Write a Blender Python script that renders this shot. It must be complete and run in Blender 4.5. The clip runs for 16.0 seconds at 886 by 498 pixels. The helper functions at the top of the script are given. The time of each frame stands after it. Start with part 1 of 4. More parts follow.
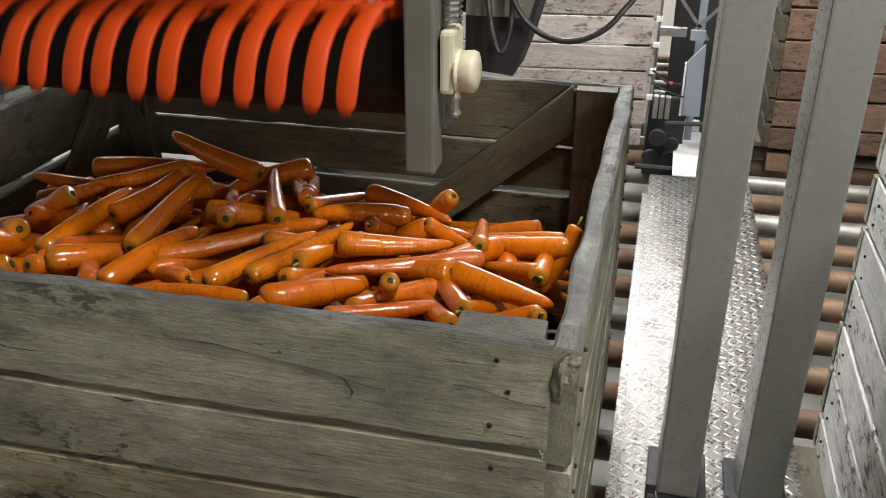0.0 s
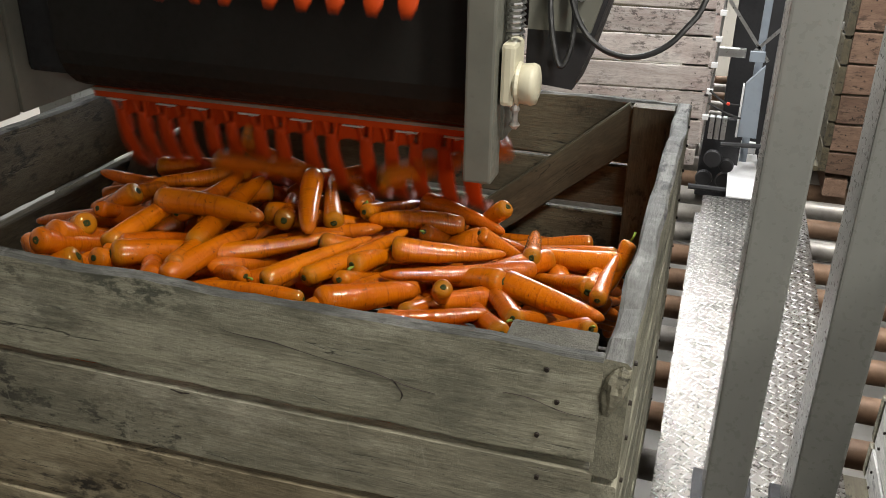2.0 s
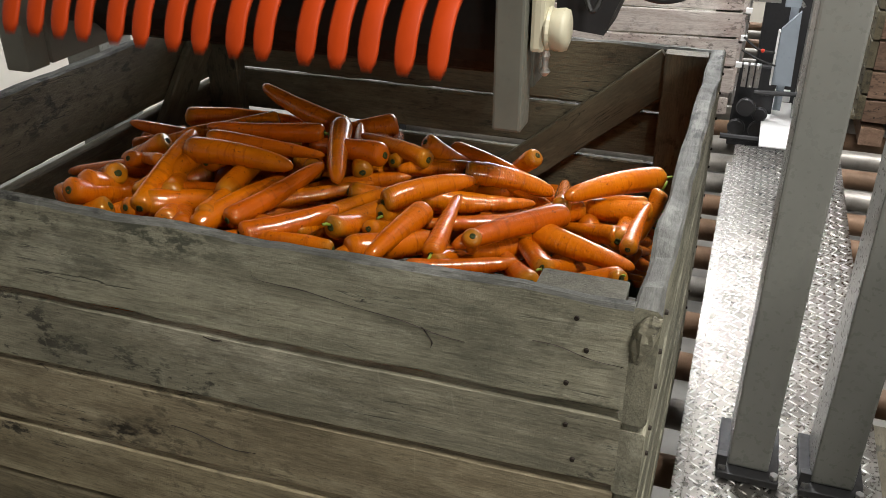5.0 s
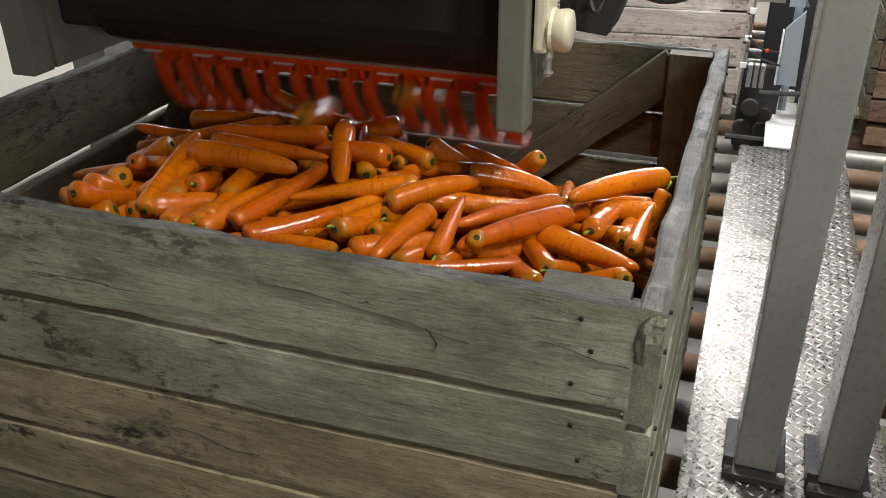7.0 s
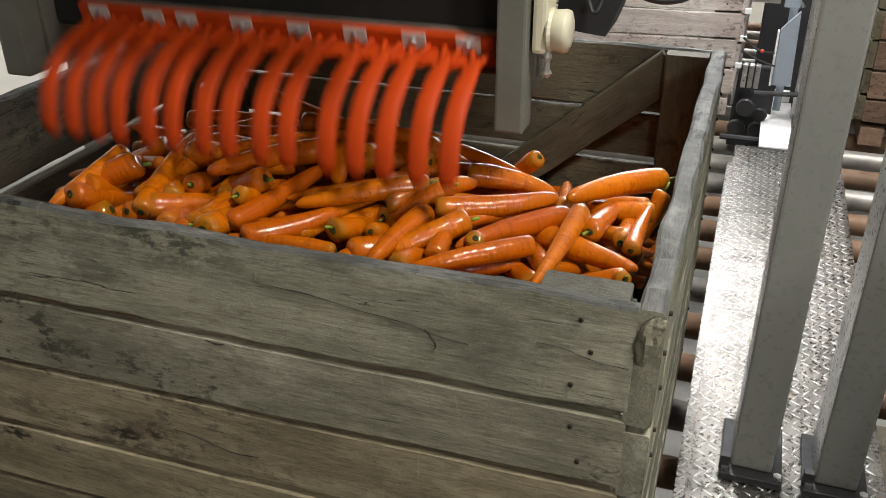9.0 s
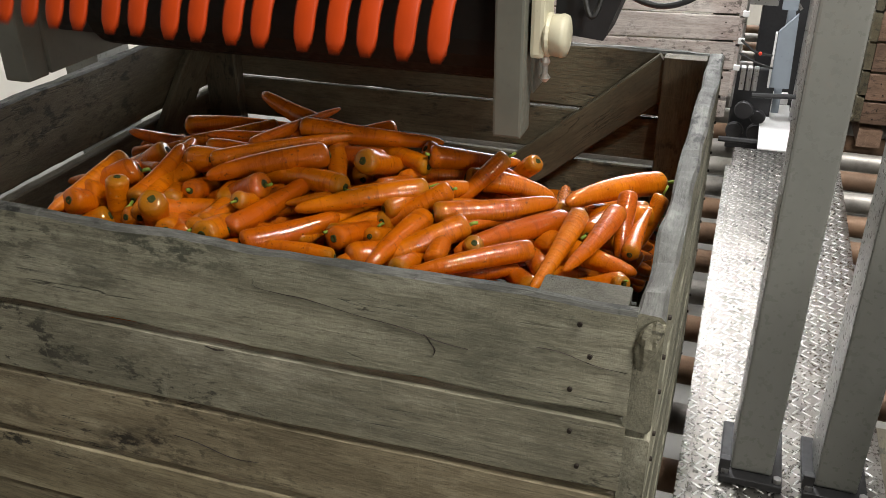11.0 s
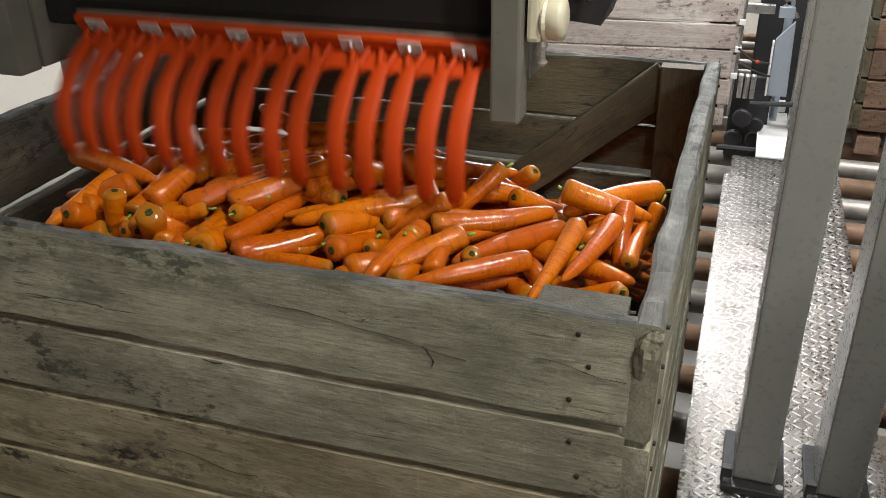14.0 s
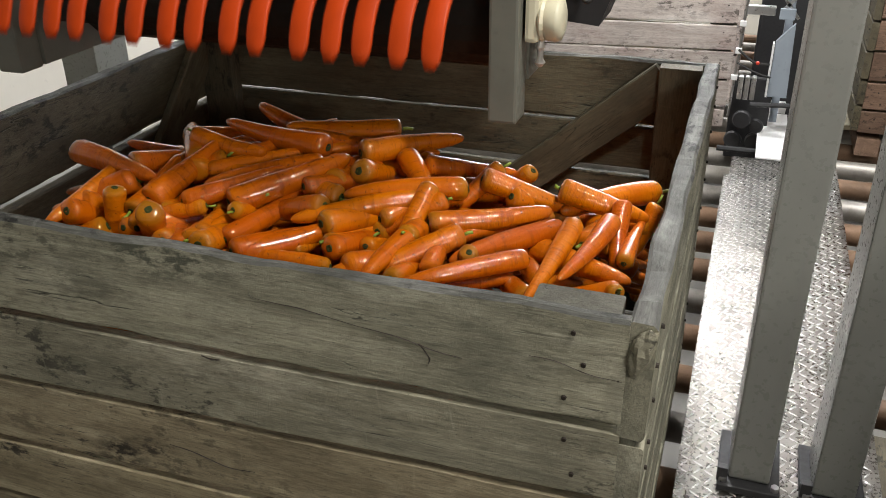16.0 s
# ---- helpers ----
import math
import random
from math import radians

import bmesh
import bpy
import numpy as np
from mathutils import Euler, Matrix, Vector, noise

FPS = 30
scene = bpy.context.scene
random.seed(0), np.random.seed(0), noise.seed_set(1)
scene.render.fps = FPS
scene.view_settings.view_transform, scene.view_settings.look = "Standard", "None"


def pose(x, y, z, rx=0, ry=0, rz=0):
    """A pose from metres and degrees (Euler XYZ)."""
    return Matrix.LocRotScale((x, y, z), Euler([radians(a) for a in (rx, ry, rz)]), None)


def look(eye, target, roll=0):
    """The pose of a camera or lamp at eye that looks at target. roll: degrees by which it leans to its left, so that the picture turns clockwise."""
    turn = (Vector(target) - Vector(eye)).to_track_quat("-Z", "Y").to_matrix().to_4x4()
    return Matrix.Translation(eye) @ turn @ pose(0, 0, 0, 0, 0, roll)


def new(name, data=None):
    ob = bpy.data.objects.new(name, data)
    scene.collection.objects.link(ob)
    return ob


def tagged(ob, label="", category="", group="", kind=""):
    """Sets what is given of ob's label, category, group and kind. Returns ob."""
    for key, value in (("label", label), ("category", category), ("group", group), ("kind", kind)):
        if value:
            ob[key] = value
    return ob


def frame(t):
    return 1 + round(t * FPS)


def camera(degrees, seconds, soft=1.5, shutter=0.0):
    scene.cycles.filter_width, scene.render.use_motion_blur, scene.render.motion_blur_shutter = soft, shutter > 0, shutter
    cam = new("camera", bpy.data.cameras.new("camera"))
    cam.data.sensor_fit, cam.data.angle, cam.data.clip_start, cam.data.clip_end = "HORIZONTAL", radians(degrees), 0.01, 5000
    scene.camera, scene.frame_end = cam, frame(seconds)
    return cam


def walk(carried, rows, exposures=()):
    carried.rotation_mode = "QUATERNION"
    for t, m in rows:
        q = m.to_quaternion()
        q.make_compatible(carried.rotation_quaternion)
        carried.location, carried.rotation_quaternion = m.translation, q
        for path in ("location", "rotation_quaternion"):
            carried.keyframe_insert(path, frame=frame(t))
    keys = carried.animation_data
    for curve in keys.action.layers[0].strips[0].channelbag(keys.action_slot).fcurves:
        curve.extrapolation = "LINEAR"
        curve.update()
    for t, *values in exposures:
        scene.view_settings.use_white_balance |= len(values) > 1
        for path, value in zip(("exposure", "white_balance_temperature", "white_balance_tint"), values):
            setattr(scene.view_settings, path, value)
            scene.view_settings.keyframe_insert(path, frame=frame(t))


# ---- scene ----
cam = camera(53.6, 16.0, soft=0.9, shutter=0.6)
PATH = [
    (0, (0.079, -0.803, 1.854), (-0.358, 0.942, 0.979), 0.1),
    (0.5, (0.084, -0.811, 1.855), (-0.39, 0.93, 0.993), 0.2),
    (1, (0.086, -0.816, 1.852), (-0.429, 0.922, 1.006), 0.5),
    (1.5, (0.079, -0.818, 1.854), (-0.459, 0.916, 1.016), 0.7),
    (2, (0.073, -0.821, 1.854), (-0.468, 0.907, 1.006), 1.0),
    (2.5, (0.069, -0.824, 1.854), (-0.476, 0.896, 0.992), 1.0),
    (3, (0.064, -0.822, 1.852), (-0.489, 0.889, 0.976), 1.0),
    (3.5, (0.064, -0.82, 1.851), (-0.49, 0.883, 0.961), 0.8),
    (4, (0.065, -0.819, 1.851), (-0.493, 0.876, 0.946), 0.7),
    (4.5, (0.069, -0.821, 1.85), (-0.505, 0.844, 0.902), 0.4),
    (7, (0.072, -0.821, 1.848), (-0.524, 0.84, 0.906), -0.4),
    (7.5, (0.074, -0.824, 1.848), (-0.521, 0.84, 0.911), -0.5),
    (8, (0.071, -0.826, 1.85), (-0.522, 0.836, 0.907), -0.5),
    (8.5, (0.068, -0.823, 1.849), (-0.521, 0.837, 0.901), -0.4),
    (9, (0.065, -0.82, 1.848), (-0.518, 0.846, 0.905), -0.2),
    (11.5, (0.066, -0.819, 1.851), (-0.517, 0.85, 0.917), -0.5),
    (12, (0.071, -0.817, 1.848), (-0.512, 0.855, 0.919), -0.6),
    (12.5, (0.073, -0.817, 1.849), (-0.507, 0.859, 0.925), -0.6),
    (13, (0.07, -0.817, 1.851), (-0.511, 0.86, 0.929), -0.6),
    (13.5, (0.068, -0.818, 1.851), (-0.516, 0.861, 0.934), -0.6),
    (14, (0.068, -0.817, 1.851), (-0.518, 0.861, 0.935), -0.9),
    (14.5, (0.07, -0.816, 1.852), (-0.515, 0.864, 0.939), -0.9),
    (15, (0.072, -0.816, 1.853), (-0.511, 0.868, 0.945), -0.9),
    (15.5, (0.07, -0.819, 1.853), (-0.51, 0.865, 0.943), -0.6),
    (16, (0.075, -0.822, 1.853), (-0.513, 0.855, 0.936), -0.6),
]
walk(cam, [(t, look(eye, target, roll)) for t, eye, target, roll in PATH])

# ---- world and lights ----
world = bpy.data.worlds.new("world")
scene.world = world
world.use_nodes = True
wn = world.node_tree.nodes
sky = wn.new("ShaderNodeTexSky")
sky.sky_type, sky.sun_disc, sky.sun_elevation, sky.sun_rotation = "NISHITA", False, radians(40), radians(20)
world.node_tree.links.new(sky.outputs[0], wn["Background"].inputs[0])
wn["Background"].inputs[1].default_value = 0.1


def area_lamp(name, eye, target, sx, sy, watts, colour):
    data = bpy.data.lights.new(name, "AREA")
    data.shape, data.size, data.size_y, data.energy, data.color = "RECTANGLE", sx, sy, watts, colour
    ob = new(name, data)
    ob.matrix_world = look(eye, target)
    return ob


area_lamp("hall_lamp", (0.80, -0.28, 3.5), (0.1, 0.1, 1.2), 0.12, 0.7, 66, (1.0, 0.965, 0.90))
# low fill, added to brighten the right end of the front planks
area_lamp("hall_lamp", (1.05, -1.30, 1.98), (0.1, 0.0, 0.95), 0.5, 0.2, 13, (1.0, 0.965, 0.90))
# two more unseen lamps, added to brighten the next bin and the walkway
area_lamp("hall_lamp", (-2.5, 3.4, 3.55), (-1.9, 3.1, 0), 0.25, 1.5, 44, (0.98, 0.98, 1.0))
area_lamp("hall_lamp", (-0.20, 1.95, 3.5), (0.15, 1.95, 0), 1.0, 0.25, 122, (0.99, 0.985, 0.98))
area_lamp("hall_lamp", (0.0, 5.9, 3.5), (0.1, 4.6, 0), 1.8, 0.10, 78, (1.0, 0.98, 0.97))
area_lamp("window_light", (-0.2, 6.85, 2.7), (-0.2, 1.4, 0.9), 3.4, 1.0, 108, (0.95, 0.975, 1.0))
scene.view_settings.exposure = 0.0


# ---- materials ----
def material(name):
    m = bpy.data.materials.new(name)
    m.use_nodes = True
    return m, m.node_tree.nodes, m.node_tree.links, m.node_tree.nodes["Principled BSDF"]


def texture_space(n, l, scale, kind="Object"):
    c = n.new("ShaderNodeTexCoord")
    p = n.new("ShaderNodeMapping")
    p.inputs["Scale"].default_value = scale
    l.new(c.outputs[kind], p.inputs[0])
    info = n.new("ShaderNodeObjectInfo")
    k = n.new("ShaderNodeVectorMath")
    k.operation = "MULTIPLY_ADD"
    l.new(info.outputs["Random"], k.inputs[0])
    k.inputs[1].default_value = (37, 23, 11)
    l.new(p.outputs[0], k.inputs[2])
    return k.outputs[0]


def noise_tex(n, l, vec, scale, detail=4, rough=0.6, distort=0.0):
    t = n.new("ShaderNodeTexNoise")
    for key, v in (("Scale", scale), ("Detail", detail), ("Roughness", rough), ("Distortion", distort)):
        t.inputs[key].default_value = v
    l.new(vec, t.inputs["Vector"])
    return t.outputs["Fac"]


def ramp(n, l, fac, stops):
    r = n.new("ShaderNodeValToRGB")
    e = r.color_ramp.elements
    while len(e) < len(stops):
        e.new(0.5)
    for k, (p, c) in zip(e, stops):
        k.position, k.color = p, (*c, 1) if len(c) == 3 else c
    l.new(fac, r.inputs[0])
    return r.outputs[0]


def mix(n, l, fac, a, b, how="MIX"):
    m = n.new("ShaderNodeMix")
    m.data_type, m.blend_type = "RGBA", how
    for sock, v in ((m.inputs["Factor"], fac), (m.inputs[6], a), (m.inputs[7], b)):
        if isinstance(v, (int, float)):
            sock.default_value = v
        elif isinstance(v, tuple):
            sock.default_value = (*v, 1)
        else:
            l.new(v, sock)
    return m.outputs[2]


def grey(v):
    return (v, v, v)


def bump(n, l, b, height, strength, dist=0.002):
    k = n.new("ShaderNodeBump")
    k.inputs["Strength"].default_value, k.inputs["Distance"].default_value = strength, dist
    l.new(height, k.inputs["Height"])
    l.new(k.outputs[0], b.inputs["Normal"])


def wood(name, dark, mid, light, stain, blotch=0.85, stains=()):
    """Weathered softwood, its grain along the plank's own x."""
    m, n, l, b = material(name)
    # soft year-ring figure, then broad damp and bleached areas
    figure = noise_tex(n, l, texture_space(n, l, (1.1, 9, 9)), 2.6, 5, 0.55, 1.2)
    base = ramp(n, l, figure, [(0.30, tuple((d + q) / 2 for d, q in zip(dark, mid))), (0.52, mid), (0.80, tuple((d + q) / 2 for d, q in zip(light, mid)))])
    blot = noise_tex(n, l, texture_space(n, l, (1.3, 2.6, 2.6)), 2.4, 7, 0.68)
    base = mix(n, l, ramp(n, l, blot, [(0.44, grey(0)), (0.66, grey(0.85))]), base, stain)
    pale = noise_tex(n, l, texture_space(n, l, (1.7, 5, 5)), 2.1, 7, 0.7)
    base = mix(n, l, ramp(n, l, pale, [(0.52, grey(0)), (0.72, grey(0.65))]), base, light)
    # fibres, pores and fine grime
    fibre = noise_tex(n, l, texture_space(n, l, (6, 150, 150)), 2.0, 7, 0.72)
    base = mix(n, l, ramp(n, l, fibre, [(0.50, grey(0)), (0.74, grey(0.32))]), base, tuple(c * 0.6 for c in dark))
    grit = noise_tex(n, l, texture_space(n, l, (22, 120, 120)), 2.0, 6, 0.7)
    base = mix(n, l, ramp(n, l, grit, [(0.50, grey(0)), (0.70, grey(0.5))]), base, tuple(c * 0.6 for c in dark))
    base = mix(n, l, ramp(n, l, grit, [(0.26, grey(0.3)), (0.42, grey(0))]), base, light)
    # drying cracks that follow the grain for a while
    check = noise_tex(n, l, texture_space(n, l, (0.8, 13, 13)), 2.2, 4, 0.5, 1.8)
    line = ramp(n, l, check, [(0.490, grey(0)), (0.498, grey(0.9)), (0.502, grey(0.9)), (0.510, grey(0))])
    where = ramp(n, l, noise_tex(n, l, texture_space(n, l, (1.3, 5, 5)), 3.1, 2), [(0.54, grey(0)), (0.60, grey(1))])
    crack = mix(n, l, 1.0, line, where, "MULTIPLY")
    base = mix(n, l, crack, base, tuple(c * 0.2 for c in dark))
    # mould in clusters
    spots = noise_tex(n, l, texture_space(n, l, (7, 13, 13)), 3.6, 7, 0.7)
    cluster = ramp(n, l, noise_tex(n, l, texture_space(n, l, (1.2, 2.4, 2.4)), 1.9, 2), [(0.45, grey(0)), (0.58, grey(1))])
    mould = mix(n, l, 1.0, ramp(n, l, spots, [(0.53, grey(0)), (0.60, grey(blotch))]), cluster, "MULTIPLY")
    base = mix(n, l, mould, base, tuple(c * 0.26 for c in dark))
    # thin dark grain lines and short saw marks
    grain = noise_tex(n, l, texture_space(n, l, (1.6, 52, 52)), 2.0, 6, 0.62, 0.6)
    thin = ramp(n, l, grain, [(0.44, grey(0)), (0.475, grey(0.32)), (0.51, grey(0))])
    base = mix(n, l, thin, base, tuple(c * 0.75 for c in dark))
    pits = noise_tex(n, l, texture_space(n, l, (70, 160, 160)), 2.2, 3, 0.6)
    base = mix(n, l, ramp(n, l, pits, [(0.66, grey(0)), (0.72, grey(0.7))]), base, tuple(c * 0.35 for c in dark))
    # damp and mouldy patches that each have their own place on the plank
    for x, z, rx, rz, tone, depth in stains:
        c = n.new("ShaderNodeTexCoord")
        p = n.new("ShaderNodeMapping")
        p.inputs["Location"].default_value = (-x / rx, 0, -z / rz)
        p.inputs["Scale"].default_value = (1 / rx, 0, 1 / rz)
        l.new(c.outputs["Object"], p.inputs[0])
        r = n.new("ShaderNodeVectorMath")
        r.operation = "LENGTH"
        l.new(p.outputs[0], r.inputs[0])
        patch = ramp(n, l, r.outputs["Value"], [(0.35, grey(1)), (1.0, grey(0))])
        ragged = ramp(n, l, noise_tex(n, l, texture_space(n, l, (14, 26, 26)), 2.2, 6, 0.7), [(0.44, grey(0)), (0.56, grey(depth))])
        base = mix(n, l, mix(n, l, 1.0, patch, ragged, "MULTIPLY"), base, tone)
    # scratches across and along
    for scale in ((60, 5, 5), (14, 60, 60)):
        scratch = noise_tex(n, l, texture_space(n, l, scale), 1.6, 3, 0.5, 0.8)
        base = mix(n, l, ramp(n, l, scratch, [(0.68, grey(0)), (0.74, grey(0.14))]), base, light)
    info = n.new("ShaderNodeObjectInfo")
    tone = ramp(n, l, info.outputs["Random"], [(0.0, grey(0.80)), (1.0, grey(1.15))])
    base = mix(n, l, 1.0, base, tone, "MULTIPLY")
    l.new(base, b.inputs["Base Color"])
    b.inputs["Roughness"].default_value = 0.66
    fine = mix(n, l, 0.5, fibre, grit)
    fine = mix(n, l, crack, fine, grey(0))
    bump(n, l, b, fine, 0.85, 0.003)
    return m


WOOD_GREY = wood("weathered_grey_wood", (0.10, 0.094, 0.068), (0.385, 0.355, 0.255), (0.66, 0.62, 0.49), (0.15, 0.142, 0.10))
WOOD_STAINED = wood("brown_stained_grey_wood", (0.08, 0.064, 0.038), (0.38, 0.32, 0.20), (0.62, 0.54, 0.37), (0.16, 0.128, 0.075), 1.0)
MOULD = (0.022, 0.016, 0.009)
DAMP = (0.065, 0.068, 0.048)
WOOD_TOP = wood("damp_greenish_grey_wood", (0.10, 0.096, 0.070), (0.365, 0.345, 0.250), (0.64, 0.61, 0.48), (0.145, 0.140, 0.10), 0.6,
                ((0.60, 0.135, 0.16, 0.05, DAMP, 0.9), (0.47, 0.07, 0.10, 0.05, DAMP, 0.5), (0.27, 0.10, 0.14, 0.06, DAMP, 0.5)))
WOOD_SPOTTED = wood("mouldy_brown_grey_wood", (0.08, 0.064, 0.038), (0.365, 0.305, 0.195), (0.60, 0.53, 0.37), (0.14, 0.112, 0.066), 0.6,
                    ((0.475, 0.035, 0.055, 0.035, MOULD, 1.0), (0.53, 0.055, 0.05, 0.025, MOULD, 0.9), (0.46, 0.005, 0.07, 0.025, MOULD, 0.9), (0.30, 0.05, 0.08, 0.03, MOULD, 0.5)))
WOOD_RIM = wood("worn_dark_rim_wood", (0.04, 0.04, 0.035), (0.11, 0.11, 0.098), (0.40, 0.40, 0.375), (0.05, 0.05, 0.044), 1.0)
WOOD_DAMP = wood("damp_dark_wood", (0.030, 0.028, 0.020), (0.085, 0.080, 0.060), (0.17, 0.16, 0.125), (0.045, 0.042, 0.030))
# brown inner wood, its colour darkened for the shade inside the bins
WOOD_BROWN = wood("shaded_brown_wood", (0.050, 0.042, 0.025), (0.125, 0.106, 0.064), (0.23, 0.20, 0.125), (0.072, 0.060, 0.036))
WOOD_PALE = wood("pale_dirty_wood", (0.27, 0.22, 0.19), (0.52, 0.46, 0.42), (0.72, 0.68, 0.64), (0.40, 0.30, 0.27))
WOOD_WHITE = wood("whitish_stained_wood", (0.30, 0.29, 0.28), (0.70, 0.69, 0.66), (0.85, 0.84, 0.82), (0.50, 0.50, 0.48), 0.95)
WOOD_RED = wood("reddish_bin_wood", (0.12, 0.07, 0.045), (0.24, 0.15, 0.10), (0.36, 0.24, 0.17), (0.16, 0.09, 0.06))


def paint(name, colour, rough=0.4, metal=0.0, dirt=0.3, scale=6.0):
    m, n, l, b = material(name)
    v = texture_space(n, l, (1, 1, 1))
    big = noise_tex(n, l, v, scale, 5, 0.6)
    dark = tuple(c * (1 - dirt) for c in colour)
    base = ramp(n, l, big, [(0.3, dark), (0.55, colour), (0.8, tuple(min(1, c * (1 + dirt * 0.35)) for c in colour))])
    small = noise_tex(n, l, v, scale * 14, 3, 0.5)
    base = mix(n, l, ramp(n, l, small, [(0.66, grey(0)), (0.78, grey(0.4))]), base, tuple(c * 0.55 for c in colour))
    l.new(base, b.inputs["Base Color"])
    l.new(ramp(n, l, small, [(0.3, grey(max(0, rough - 0.08))), (0.7, grey(min(1, rough + 0.15)))]), b.inputs["Roughness"])
    b.inputs["Metallic"].default_value = metal
    bump(n, l, b, small, 0.06, 0.001)
    return m


POST_GREY = paint("grey_machine_paint", (0.22, 0.222, 0.204), 0.30, 0.0, 0.10)
ARM_GREY = paint("worn_olive_grey_paint", (0.155, 0.155, 0.128), 0.40, 0.0, 0.25)
CREAM = paint("cream_plastic", (0.66, 0.62, 0.46), 0.35, 0.0, 0.15, 14)
PLASTIC_GLOSS = 0.22
ORANGE = paint("orange_plastic", (0.47, 0.046, 0.003), 0.5, 0.0, 0.12, 18)
ORANGE.node_tree.nodes["Principled BSDF"].inputs["Specular IOR Level"].default_value = PLASTIC_GLOSS
BELT = paint("black_rubber_belt", (0.013, 0.012, 0.010), 0.55, 0.0, 0.4)
BELT.node_tree.nodes["Principled BSDF"].inputs["Specular IOR Level"].default_value = PLASTIC_GLOSS
BLACK = paint("black_steel", (0.03, 0.03, 0.032), 0.5, 0.3, 0.4)
STEEL = paint("bare_steel", (0.55, 0.55, 0.55), 0.32, 1.0, 0.25)
STRIP = paint("dull_steel_strip", (0.26, 0.235, 0.20), 0.5, 0.5, 0.4, 20)
ZINC = paint("zinc_washer", (0.62, 0.60, 0.56), 0.45, 0.35, 0.2, 30)
PLATE = paint("aluminium_tread_plate", (0.28, 0.266, 0.245), 0.28, 1.0, 0.45, 9)
LUG = paint("polished_tread_lug", (0.47, 0.46, 0.44), 0.30, 1.0, 0.2, 20)
ROLLER = paint("worn_steel_roller", (0.36, 0.335, 0.30), 0.45, 0.6, 0.4, 10)
RUST = paint("rusty_roller", (0.23, 0.14, 0.085), 0.6, 0.3, 0.4, 10)
BLUE_GREY = paint("light_blue_grey_paint", (0.26, 0.30, 0.345), 0.4, 0.1, 0.3)
WHITE = paint("white_enamel", (0.78, 0.78, 0.78), 0.35, 0.0, 0.12)
CABLE = paint("black_cable", (0.02, 0.02, 0.02), 0.4)
CONCRETE = paint("concrete_floor", (0.30, 0.29, 0.27), 0.7, 0.0, 0.35, 2.0)
WALL = paint("cream_wall_paint", (0.74, 0.70, 0.62), 0.6, 0.0, 0.1, 1.5)
# dark grey for the unseen walls, so that they bounce less light
WALL_GREY = paint("bounce_cutting_grey", (0.24, 0.24, 0.23), 0.7, 0.0, 0.15, 1.5)
CEILING = paint("dull_ceiling", (0.25, 0.25, 0.24), 0.7, 0.0, 0.1, 1.5)
NAIL = paint("rusty_nail", (0.03, 0.022, 0.016), 0.7, 0.3)
ROPE_RED = paint("red_button_plastic", (0.7, 0.05, 0.02), 0.4)


def glow(name, colour, strength):
    m, n, l, b = material(name)
    b.inputs["Base Color"].default_value = (*colour, 1)
    b.inputs["Emission Color"].default_value = (*colour, 1)
    b.inputs["Emission Strength"].default_value = strength
    return m


DAYLIGHT = glow("bright_daylight", (0.92, 0.96, 1.0), 2.0)


